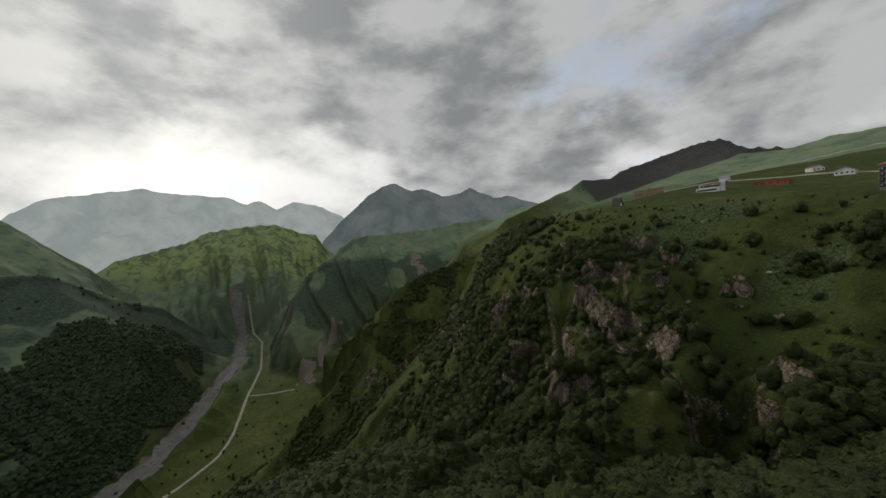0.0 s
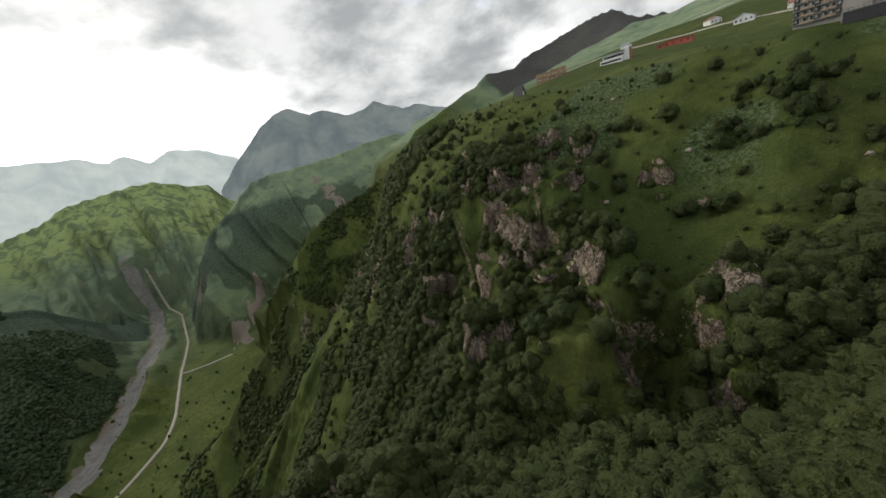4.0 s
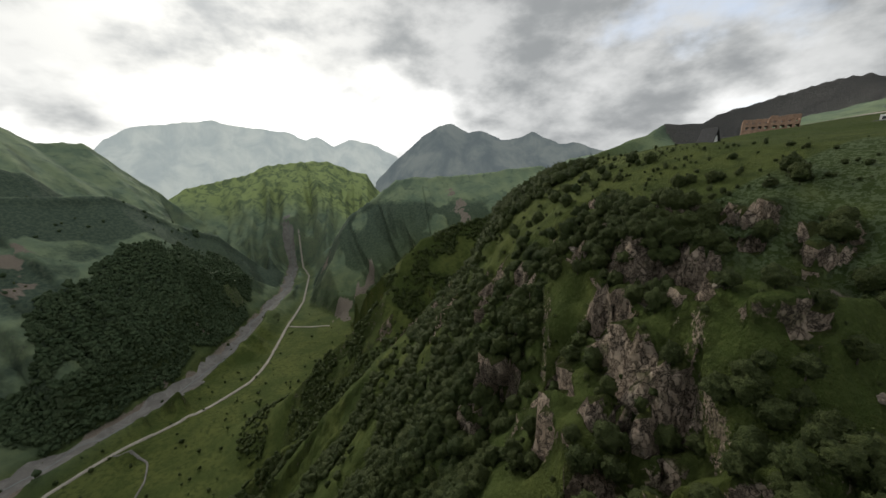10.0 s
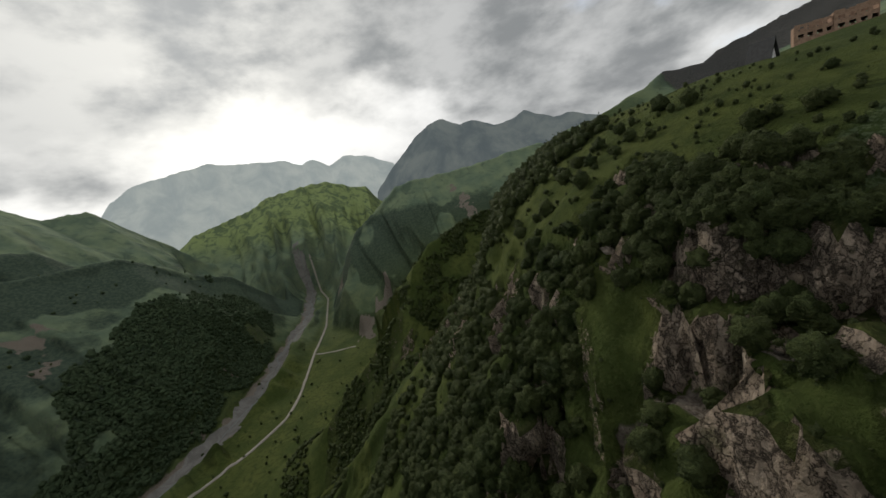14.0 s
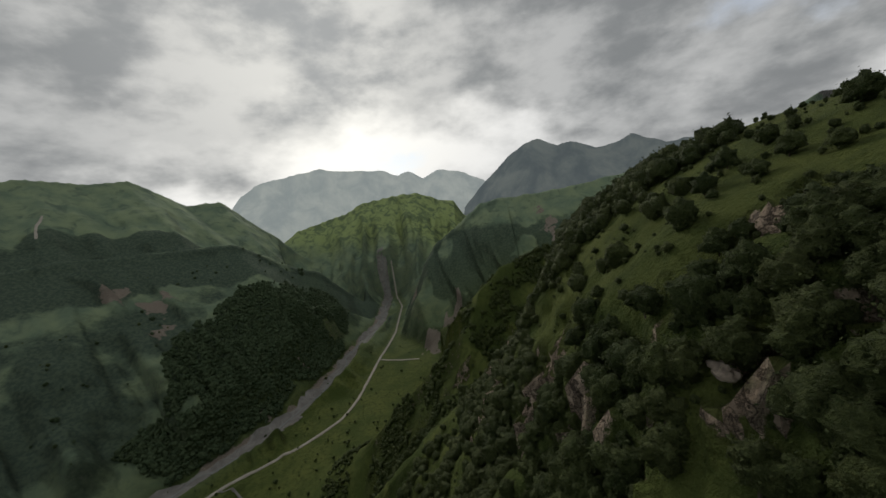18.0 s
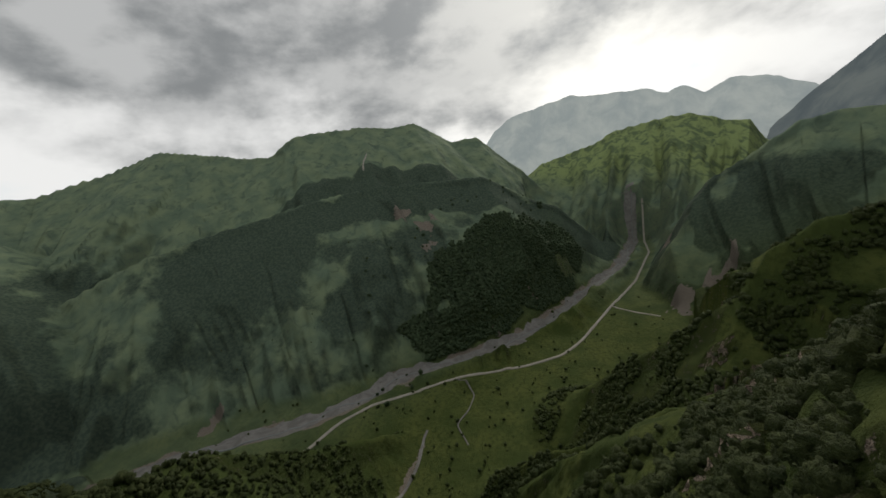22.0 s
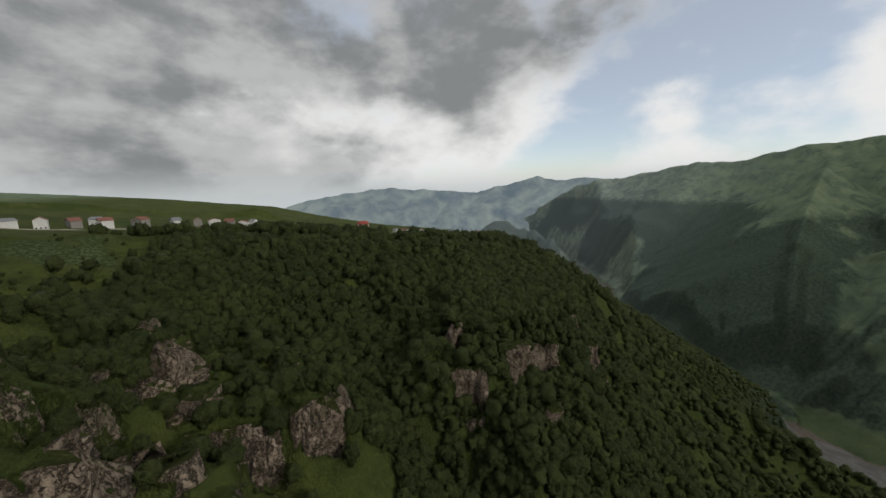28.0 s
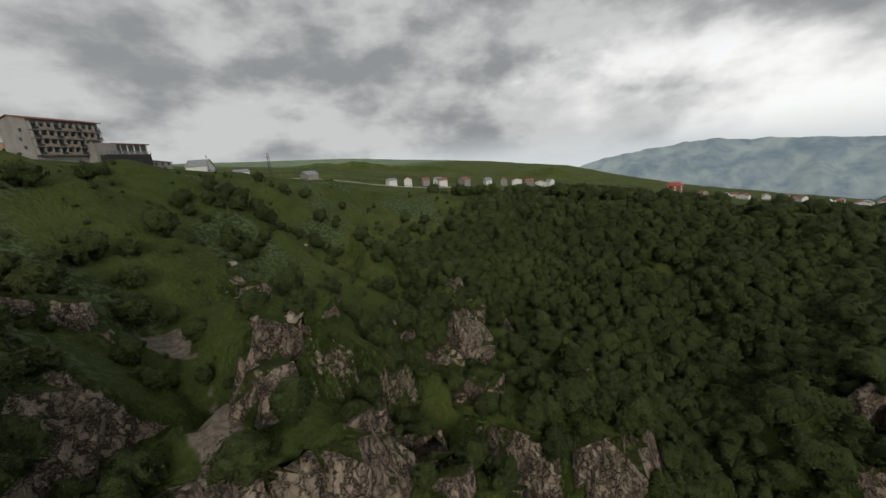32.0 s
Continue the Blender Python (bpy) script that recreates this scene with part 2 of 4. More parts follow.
def gravel_material(name, pale, dull):
    m, n, b = material(name, 0.95, 0.15)
    place = n.add("ShaderNodeNewGeometry").outputs["Position"]
    long_way = n.noise(place, 0.03, 6, 0.65, 1.2)
    pebble = n.noise(place, 0.6, 4, 0.7)
    col = n.mix(n.ramp(long_way, 0.35, 0.65), dull + (1,), pale + (1,))
    col = n.mix(n.math("MULTIPLY", n.ramp(pebble, 0.4, 0.7), 0.4), col, (0.15, 0.14, 0.12, 1))
    n.put(b.inputs["Base Color"], col)
    relief(n, b, pebble, 0.5, 0.6)
    return m


GROUND = terrain_material()
DISTANT = backdrop_material("distant_mountain_hazed", (0.075, 0.09, 0.095), (0.12, 0.135, 0.13), 0.55)
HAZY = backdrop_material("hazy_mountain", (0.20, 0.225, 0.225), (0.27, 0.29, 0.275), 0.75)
SOUTHERN = backdrop_material("southern_range_hazed", (0.09, 0.117, 0.138), (0.17, 0.20, 0.195), 0.7)
GRAVEL = gravel_material("river_gravel", (0.27, 0.258, 0.24), (0.18, 0.17, 0.155))
TRACK = gravel_material("pale_dust", (0.46, 0.42, 0.36), (0.36, 0.33, 0.28))
ROCK = plain("grey_brown_rock", (0.30, 0.25, 0.20), 0.95, 0.45, 0.25, 0.5)
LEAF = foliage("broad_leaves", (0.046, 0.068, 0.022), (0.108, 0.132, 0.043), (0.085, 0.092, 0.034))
# Dark foliage across the valley, its colour lightened for the haze in between.
NEEDLE = foliage("hazed_dark_leaves", (0.062, 0.098, 0.05), (0.104, 0.142, 0.072))
BARK = plain("grey_bark", (0.075, 0.062, 0.048), 0.95, 0.35, 2.0)
WATER = plain("pale_stream", (0.20, 0.215, 0.21), 0.7, 0.15, 0.05, 0.0, 0.0, 0.5)


# ---------------------------------------------------------------- noise and terrain shape
def hashed(ix, iy, iz, seed):
    h = (ix * 374761393 + iy * 668265263 + iz * 2147483647 + seed * 1274126177) & 0xFFFFFFFF
    h = ((h ^ (h >> 13)) * 1274126177) & 0xFFFFFFFF
    return ((h ^ (h >> 16)) & 0xFFFF) / 65535.0


def value_noise(x, y, z=0.0, seed=0):
    x, y, z = np.broadcast_arrays(np.asarray(x, float), np.asarray(y, float), np.asarray(z, float))
    ix, iy, iz = (np.floor(v).astype(np.int64) for v in (x, y, z))
    fx, fy, fz = x - ix, y - iy, z - iz
    ux, uy, uz = (v * v * (3 - 2 * v) for v in (fx, fy, fz))
    out = 0.0
    for c in (0, 1):
        for b in (0, 1):
            for a in (0, 1):
                wgt = (ux if a else 1 - ux) * (uy if b else 1 - uy) * (uz if c else 1 - uz)
                out = out + wgt * hashed(ix + a, iy + b, iz + c, seed)
    return out


def fbm(x, y, z=0.0, octaves=4, seed=0, gain=0.5):
    """Noise about zero, from -1 to 1."""
    total, amp, most = 0.0, 1.0, 0.0
    for k in range(octaves):
        total = total + amp * (value_noise(x * 2**k, y * 2**k, z * 2**k, seed + k) * 2 - 1)
        most += amp
        amp *= gain
    return total / most * 1.35


def ridged(x, y, octaves=4, seed=0):
    total, amp, most = 0.0, 1.0, 0.0
    for k in range(octaves):
        total = total + amp * (1 - np.abs(value_noise(x * 2**k, y * 2**k, 0.0, seed + k) * 2 - 1))
        most += amp
        amp *= 0.5
    return total / most


def smooth(v, lo, hi):
    u = np.clip((v - lo) / (hi - lo), 0, 1)
    return u * u * (3 - 2 * u)


def to_line(x, y, pts):
    """The distance to a polyline, the height along it (third number, where given), and the way along it."""
    best, height, along = np.full(x.shape, 1e9), np.zeros(x.shape), np.zeros(x.shape)
    gone = 0.0
    for a, b in zip(pts[:-1], pts[1:]):
        dx, dy = b[0] - a[0], b[1] - a[1]
        ln2 = dx * dx + dy * dy
        s = np.clip(((x - a[0]) * dx + (y - a[1]) * dy) / ln2, 0, 1)
        d = np.hypot(x - a[0] - s * dx, y - a[1] - s * dy)
        near = d < best
        best = np.where(near, d, best)
        if len(a) > 2:
            height = np.where(near, a[2] + s * (b[2] - a[2]), height)
        along = np.where(near, gone + s * math.sqrt(ln2), along)
        gone += math.sqrt(ln2)
    return best, height, along


def inside(x, y, pts):
    res = np.zeros(x.shape, bool)
    for a, b in zip(pts, pts[1:] + pts[:1]):
        if a[1] == b[1]:
            continue
        cross = (a[1] > y) != (b[1] > y)
        res ^= cross & (x < (b[0] - a[0]) * (y - a[1]) / (b[1] - a[1]) + a[0])
    return res


# edge of the plateau above the gorge, from the north round to the south-west
RIM = [(1100, 2150), (760, 1990), (560, 1620), (470, 1280), (400, 980), (320, 720), (255, 520), (205, 415), (172, 340), (156, 281), (157, 237), (158, 193),
       (170, 165), (187, 122), (195, 99), (203, 65), (207, 17), (196, -25), (160, -58), (95, -75), (30, -68), (-35, -38), (-85, -18), (-140, -25),
       (-215, -95), (-300, -190), (-420, -330), (-560, -480), (-660, -640), (-740, -900), (-700, -1400), (-520, -2000), (-400, -3600)]
PLATEAU = RIM + [(4000, -3600), (4000, 2150)]
RIVER = [(-760, 2360), (-745, 2330), (-688, 2207), (-604, 1776), (-618, 1440), (-613, 1164), (-636, 1002), (-685, 845), (-767, 702), (-798, 567), (-830, 404), (-920, 269), (-985, 122), (-1026, -49),
         (-1066, -147), (-1209, -302), (-1419, -698), (-1795, -1010), (-2095, -1385), (-2300, -1800), (-2400, -3200)]
ROAD = [(-675, 2320), (-560, 2060), (-482, 1660), (-476, 1410), (-450, 1129), (-456, 1020), (-509, 915), (-568, 841), (-635, 754), (-677, 666), (-740, 544), (-750, 454), (-725, 349), (-745, 250)]
SPUR = [(-140, -26, -46), (-180, -13, -67), (-220, 13, -114), (-273, 35, -163), (-321, 59, -206), (-377, 107, -242), (-424, 158, -277), (-466, 187, -313), (-504, 243, -382), (-539, 319, -446), (-559, 415, -500), (-564, 494, -542), (-570, 556, -585)]
# ribs of the gorge side north of the near cliffs, and the long shoulder behind them
RIB = [(205, 415, -1), (188, 460, -14), (185, 504, -32), (175, 537, -60), (152, 561, -100), (118, 585, -161), (70, 592, -222), (10, 595, -284), (-62, 590, -337), (-134, 575, -386), (-196, 555, -420), (-300, 545, -520)]
MID_RIB = [(400, 985, -50), (344, 978, -62), (252, 944, -88), (116, 909, -123), (40, 855, -145), (-1, 815, -177), (-24, 784, -235), (-120, 790, -330), (-260, 800, -470)]
SHOULDER = [(760, 1998, 63), (583, 1997, 47), (384, 1987, 16), (85, 1977, 7), (-48, 1959, -11), (-153, 1934, -92), (-305, 1870, -198), (-420, 1790, -300), (-520, 1740, -450)]
# crests of the hills round about: x, y, height
WEST = [(-2330, -2280, -190), (-2500, -2080, -70), (-2640, -1850, 0), (-2760, -1580, 12), (-2790, -1270, 60), (-2756, -997, 105), (-2783, -815, 86), (-2838, -481, 167), (-2878, -116, 177), (-2710, 228, 260), (-2559, 434, 330), (-2436, 587, 293), (-2213, 807, 222), (-2109, 881, 211), (-2058, 1009, 301), (-2026, 1126, 317), (-1922, 1359, 324), (-1839, 1536, 303), (-1774, 1673, 319), (-1719, 1784, 247), (-1680, 1894, 176), (-1602, 2053, 189), (-1518, 2203, 37), (-1435, 2312, -81), (-1332, 2344, -196), (-1201, 2388, -301), (-1061, 2428, -444)]
BENCH = [(-1750, -60, -270), (-1690, 110, -200), (-1645, 230, -156), (-1631, 415, -124), (-1596, 598, -93), (-1516, 841, -52), (-1418, 1074, -29), (-1274, 1304, -44), (-1102, 1504, -58), (-1046, 1615, -131), (-979, 1725, -215), (-904, 1831, -265), (-800, 1930, -420)]
WEST_RIB = [(-2150, -260, 20), (-1850, -230, -110), (-1560, -180, -230), (-1330, -120, -400), (-1240, -90, -520)]
KNOLL = [(-960, 733, -546), (-994, 872, -449), (-953, 1059, -367), (-845, 1302, -320), (-759, 1510, -369), (-720, 1640, -400)]
KNOLL_WOOD = [(-720, 760), (-860, 780), (-930, 900), (-980, 1080), (-960, 1300), (-920, 1500), (-850, 1700), (-760, 1760), (-690, 1640), (-655, 1400), (-650, 1164), (-672, 1000), (-700, 880)]
GREEN = [(-1489, 2632, -56), (-1358, 2704, -22), (-1134, 2807, 39), (-1043, 2843, 96), (-748, 2937, 132), (-595, 2973, 135), (-442, 3000, 64), (-315, 3017, 28), (-246, 3024, -75), (-175, 3029, -134)]
GREEN_ARM = [(-736, 2889, 122), (-801, 2806, -10), (-963, 2686, -159), (-1111, 2559, -249), (-1206, 2444, -225)]
SOUTH = [(-355, -3185, -189), (-627, -3158, -97), (-854, -3122, -65), (-1258, -3003, -17), (-1606, -2857, -42), (-2057, -2587, -82), (-2253, -2449, -21), (-2464, -2225, 44), (-2592, -2060, 9), (-2720, -1873, 20), (-2833, -1682, -3), (-2930, -1450, 30), (-3005, -1156, 60), (-3040, -910, 20), (-3090, -597, -80)]
HILLS = [(1100, -700, 60), (803, -833, 13), (688, -912, 25), (556, -981, 16), (448, -1024, -8), (358, -1051, -13), (251, -1074, -39), (117, -1089, -56), (16, -1091, -59), (-51, -1087, -51), (-115, -1081, -87), (-179, -1071, -112)]
PEAK = [(559, 1274, 30), (722, 1283, 92), (873, 1285, 143), (967, 1319, 188), (1097, 1320, 184), (1188, 1350, 225), (1326, 1333, 263), (1481, 1286, 314), (1574, 1244, 339), (1635, 1210, 343), (1700, 1165, 291), (1805, 1050, 267)]
EAST = [(1227, 842, 200), (1237, 720, 184), (1236, 601, 195), (1229, 472, 193), (1217, 377, 190), (1214, 276, 175), (1202, 189, 160), (1183, 116, 140), (1150, -200, 120), (1100, -500, 90)]


def plateau_height(x, y):
    h = -31 + 0.135 * (np.clip(x, -900, 420) - 137) + 0.10 * np.clip(x - 420, 0, 1500) + 0.108 * np.clip(y + 240, 0, 305) + 0.09 * np.clip(y - 65, 0, 150)
    h = h - 9 * np.exp(-((x - 115) / 62) ** 2 - ((y + 85) / 60) ** 2) + 1.5 * np.exp(-((x + 35) / 70) ** 2 - ((y + 50) / 55) ** 2) - 0.045 * np.clip(-300 - y, 0, 1200)
    h = h + np.interp(y, [237, 420, 560, 1000, 1980], [0, -15, -48, -105, -70]) * (1 - smooth(x, 700, 1100))
    return h + 3.0 * fbm(x / 90, y / 90, 0, 3, 5) * smooth(np.hypot(x - 200, y - 60), 25, 120)


def herb_profile(d):
    """The grassy slope below the hotel, down to the rock shelf."""
    return np.interp(d, [0, 12, 40, 80, 120, 170, 230, 300, 400, 520, 650, 900], [0, -3, -15, -43, -53, -72, -104, -165, -285, -430, -570, -760])


def cliff_profile(d):
    """The stepped rock wall north of it."""
    return np.interp(d, [0, 12, 30, 65, 80, 100, 115, 150, 220, 330, 450, 600, 900], [0, -3, -10, -29, -43, -78, -104, -150, -240, -370, -500, -640, -860])


def dome_profile(d):
    """The wooded knoll south of the bowl."""
    return np.interp(d, [0, 20, 60, 92, 108, 150, 220, 300, 420, 560, 900], [0, -7, -36, -64, -82, -114, -176, -256, -392, -560, -800])


SPINES = [[(80, 75, -43), (50, 74, -54), (25, 83, -68)], [(66, 62, -46), (43, 50, -58), (30, 58, -61), (16, 62, -76)], [(-35, 10, -50), (-43, 62, -88)], [(-60, 30, -62), (-68, 78, -80)],
          [(118, 108, -26), (90, 100, -26), (82, 121, -29), (64, 110, -50)], [(-110, 20, -70), (-135, 66, -118)], [(112, 8, -38), (76, 13, -53), (71, 25, -47)], [(104, 160, -14), (88, 174, -27), (77, 192, -36), (52, 186, -84)]]
FACES = [(74, 132, 21), (62, 118, 18), (88, 143, 13), (42, 50, 12), (31, 59, 12), (25, 82, 12), (-42, 66, 15), (-68, 76, 13), (-90, 74, 10), (78, 194, 11), (70, 204, 9), (70, 25, 8), (48, 178, 12), (93, 136, 10), (-130, 68, 12), (42, 92, 8), (52, 78, 13), (50, 64, 10), (56, 103, 14), (47, 14, 10)]
LEDGES = [(118, 78, 7), (112, 53, 7), (90, 100, 10), (84, 117, 10), (116, 134, 10), (122, 119, 8), (107, 150, 9), (99, 193, 8), (86, 173, 8), (78, 75, 6), (66, 96, 7), (60, 243, 12), (42, 300, 12), (42, 370, 13), (20, 420, 15), (70, 520, 15), (-10, 520, 16), (30, 480, 14), (-20, 640, 20), (35, 172, 8), (33, 12, 6), (30, 330, 11), (-32, 724, 24)]


def rocky(x, y, some):
    best = np.zeros(np.shape(x))
    wob = 0.75 * fbm(x / 13, y / 13, 0, 4, 171)
    for rx, ry, r in some:
        best = np.maximum(best, 1 - smooth(np.hypot(x - rx, y - ry) / r + wob, 0.7, 1.0))
    return best


def floor_height(x, y):
    return np.interp(y, [-3600, -665, -164, 352, 1435, 1742, 2639, 3400], [-700, -621, -598, -582, -572, -554, -531, -470])


def crest(x, y, pts, slope, seed, gully=0.35, size=160.0, rough=1.0):
    d, z, s = to_line(x, y, pts)
    cut = ridged(s / size + 0.35 * fbm(x / 500, y / 500, 0, 2, seed + 3), d / (size * 6), 3, seed)
    away = np.minimum(d / 350, 1.0)
    h = z - slope * d * (1 + gully * (0.62 - cut) * 1.3) - 10 * smooth(d, 0, 40)
    return h + away * 26 * rough * fbm(x / 170, y / 170, 0, 5, seed + 9) + 5 * fbm(x / 45, y / 45, 0, 3, seed + 12)


def edge_height(x, y):
    """The height of the plateau's edge, carried out over the gorge: nearer stretches of the edge count for more."""
    total, weight = 0.0, 0.0
    for (ax, ay), (bx, by) in zip(RIM[:-1], RIM[1:]):
        n = max(1, int(math.hypot(bx - ax, by - ay) / (35 if abs(ax) < 320 and -250 < ay < 450 else 160)))
        for i in range(n):
            px, py = ax + (bx - ax) * (i + 0.5) / n, ay + (by - ay) * (i + 0.5) / n
            w = math.hypot(bx - ax, by - ay) / n / ((x - px) ** 2 + (y - py) ** 2 + 150.0) ** 2
            total, weight = total + w * float(plateau_height(np.array(px), np.array(py))), weight + w
    return total / weight


def height_and_masks(x, y):
    """The height of the ground, and how far it is rock, forest, scree and herb field, for arrays of x and y."""
    d_rim, _, s_rim = to_line(x, y, RIM)
    edge = edge_height(x, y)
    within = inside(x, y, PLATEAU)
    flat_top = plateau_height(x, y)
    # outside the edge: ribs and gullies run down the face
    ribs = fbm(s_rim / 55, d_rim / 260, 0, 4, 21)
    d = d_rim * (1 + 0.20 * ribs * smooth(d_rim, 30, 110)) + 5 * fbm(x / 30, y / 30, 0, 3, 33) * smooth(d_rim, 15, 60)
    d = np.maximum(d, 0)
    cliffs = smooth(y - 0.7 * (x - 60), 102, 120)
    dome = (1 - smooth(x, 10, 75)) * (1 - cliffs)
    fall = cliff_profile(d) * cliffs + dome_profile(d) * dome + herb_profile(d) * (1 - cliffs - dome)
    west_face = smooth(-x, 150, 300) * smooth(-y, -60, 40)
    fall = fall * (1 - west_face) - 0.66 * d_rim * west_face
    face = edge + fall + 5 * fbm(x / 40, y / 40, 0, 4, 41) * smooth(d_rim, 40, 140) + 14 * fbm(x / 170, y / 170, 0, 3, 43) * smooth(d_rim, 150, 400)
    h = np.where(within, flat_top, face)
    # rounded ridges on the herb slope
    for ax, ay, bx, by, up in ((182, 52, 110, 30, 7), (180, 88, 128, 84, 5), (170, 0, 105, -8, 6)):
        dl, _, sl = to_line(x, y, [(ax, ay), (bx, by)])
        h = h + up * np.exp(-(dl / 11) ** 2) * (~within)
    # spines that carry the crags
    for spine in SPINES:
        dl, zl, _ = to_line(x, y, spine)
        top = zl - 0.25 * dl - 1.1 * np.maximum(dl - 7, 0) + 3 * fbm(x / 14, y / 14, 0, 3, 59)
        h = np.where(within, h, np.maximum(h, top))
    # rock towers, and the green hollow behind the largest
    for bx, by, r, up in ((42, 50, 10, 4), (25, 82, 8, 5), (-44, 64, 11, 4), (-68, 77, 9, 5), (97, 155, 12, 4)):
        q = np.hypot(x - bx, y - by) / r
        h = h + up * np.exp(-q**4) * (1 + 0.3 * fbm(x / 9, y / 9, 0, 2, 51))
    h = h - 20 * np.exp(-(np.hypot(x - 54, (y - 33) * 1.1) / 13 + 0.15 * fbm(x / 12, y / 12, 0, 3, 55)) ** 4)
    # the scree chute beside the overhang, and the side ravine that drains the bowl
    chute, _, _ = to_line(x, y, [(118, 106), (101, 112), (88, 124), (70, 150)])
    h = h - 7 * np.exp(-(chute / 6) ** 2) * (~within)
    ravine, _, along = to_line(x, y, [(-20, 165), (-70, 175), (-170, 205), (-280, 235), (-360, 260), (-450, 414), (-520, 540)])
    ravine_floor = np.interp(along, [0, 50, 155, 270, 355, 535, 675], [-170, -200, -300, -400, -465, -555, -585])
    h = np.where(within, h, np.minimum(h, ravine_floor + 1.15 * np.maximum(ravine - 12, 0) + 4 * fbm(x / 50, y / 50, 0, 3, 58) + 900 * (along <= 0.5)))
    # ledges: rock faces stand in steps
    tall, thin = rocky(x, y, FACES) * (~within), rocky(x, y, LEDGES) * (~within)
    bare = np.maximum(tall, thin)
    lift = 5 * fbm(x / 25, y / 25, 0, 2, 57)
    for mask, high_step in ((tall, 20.0), (thin, 8.0)):
        level = (h + lift) / high_step
        ledge = (np.floor(level) + smooth(level - np.floor(level), 0.40, 0.70)) * high_step - lift
        h = h + (ledge - h) * mask * 0.8
    far_hills = [crest(x, y, SPUR, 0.80, 61, 0.25, 60), crest(x, y, RIB, 0.85, 63, 0.2, 50, 0.5), crest(x, y, MID_RIB, 0.70, 65, 0.25, 80, 0.7), crest(x, y, SHOULDER, 0.72, 67, 0.3, 120),
                 crest(x, y, WEST, 0.66, 71, 0.25, 190), crest(x, y, BENCH, 0.72, 81, 0.22, 140), crest(x, y, WEST_RIB, 0.62, 83, 0.2, 120, 0.4),
                 crest(x, y, KNOLL, 0.66, 91, 0.2, 90, 0.5), crest(x, y, GREEN, 0.66, 101, 0.4, 110), crest(x, y, GREEN_ARM, 0.75, 103, 0.4, 90), crest(x, y, HILLS, 0.30, 121, 0.15, 200, 0.4),
                 crest(x, y, PEAK, 0.6, 131, 0.4, 130, 1.0), crest(x, y, EAST, 0.26, 141, 0.1, 300, 0.4)]
    high = np.maximum(np.maximum.reduce(far_hills[:-3]), np.where(within, np.maximum.reduce(far_hills[-3:]), -2000.0))
    base = floor_height(x, y) + 2.5 * fbm(x / 120, y / 120, 0, 4, 151)
    k = 14.0
    h = np.maximum(h, high) + k * 0.25 * np.maximum(1 - np.abs(h - high) / k, 0) ** 2
    d_riv, _, s_riv = to_line(x, y, RIVER)
    base = base - 5 * (1 - smooth(d_riv, 18, 45))
    h = np.maximum(h, base) + 20 * 0.25 * np.maximum(1 - np.abs(h - base) / 20, 0) ** 2
    h = np.minimum(h, base + 2 + np.minimum(d_riv / 30, 1) ** 2 * 6 + 0.95 * np.maximum(d_riv - 30, 0) * (1 + 0.25 * fbm(x / 60, y / 60, 0, 3, 153)) + 1.1 * np.maximum(d_riv - 75 - 45 * fbm(x / 90, y / 90, 0, 3, 157), 0) + 900 * smooth(y, 2250, 2450))
    d_road, _, _ = to_line(x, y, ROAD)
    h = np.minimum(h, base + 3 + 0.6 * np.maximum(d_road - 16, 0) + 1.2 * np.maximum(d_road - 45 - 25 * fbm(x / 70, y / 70, 0, 3, 155), 0) + 900 * smooth(y, 2250, 2450))
    lowland = 1 - smooth(h - base, 3, 22)
    # masks
    out = (~within) & (d_rim < 560) & (x > -460) & (y < 1000)
    patch = fbm(x / 48, y / 48, 0, 4, 201)
    dome_wood = (1 - smooth(x, 55, 120)) * (1 - smooth(y, 70, 120))
    grassy = smooth(x, 60, 105) * (1 - smooth(y, 120, 160))
    crags = smooth(x, 25, 55) * smooth(y, 85, 110) * (1 - smooth(y, 215, 300))
    forest = np.where(out, smooth(patch + 0.16 + 0.7 * dome_wood - 0.28 * grassy - 0.42 * crags, -0.05, 0.25) * smooth(d_rim, 6 + 34 * grassy + 10 * smooth(y, 120, 180), 18 + 52 * grassy + 16 * smooth(y, 120, 180)), 0.0)
    over_edge = within & (x < 110) & (x > -150) & (d_rim < 16)
    forest = np.where(over_edge, smooth(patch + 0.5 - d_rim / 16, -0.1, 0.2), forest)
    hollow = np.exp(-(np.hypot(x - 46, y - 42) / 32) ** 4)
    forest = forest * (1 - 0.97 * hollow)
    # the great rock face and the crag before it carry few trees
    open_rock = np.exp(-(np.hypot((x - 56) / 27, (y - 92) / 42)) ** 4)
    forest = forest * (1 - 0.9 * open_rock * smooth(patch, 0.32, 0.12))
    bowl_meadow = np.exp(-(np.hypot(x + 150, (y - 130) * 1.3) / 75) ** 4)
    forest = forest * (1 - 0.85 * bowl_meadow)
    under_village = (~within) & (x < -200) & (x > -900) & (y < 190) & (d_rim < 420)
    forest = np.where(under_village, np.maximum(forest, smooth(patch, -0.5, -0.1) * smooth(d_rim, 4, 30)), forest)
    woods = smooth(fbm(x / 260, y / 260, 0, 4, 211), 0.0, 0.5) * (1 - lowland) * smooth(-h, 150, 260) * (y < 1900)
    wx, wy = x + 60 * fbm(x / 130, y / 130, 0, 5, 215), y + 70 * fbm(x / 130 + 7, y / 130, 0, 5, 216)
    knoll = inside(wx, wy, KNOLL_WOOD) * smooth(d_riv, 22, 34) * (fbm(x / 90, y / 90, 0, 3, 218) > -0.6)
    d_bench, _, _ = to_line(x, y, BENCH)
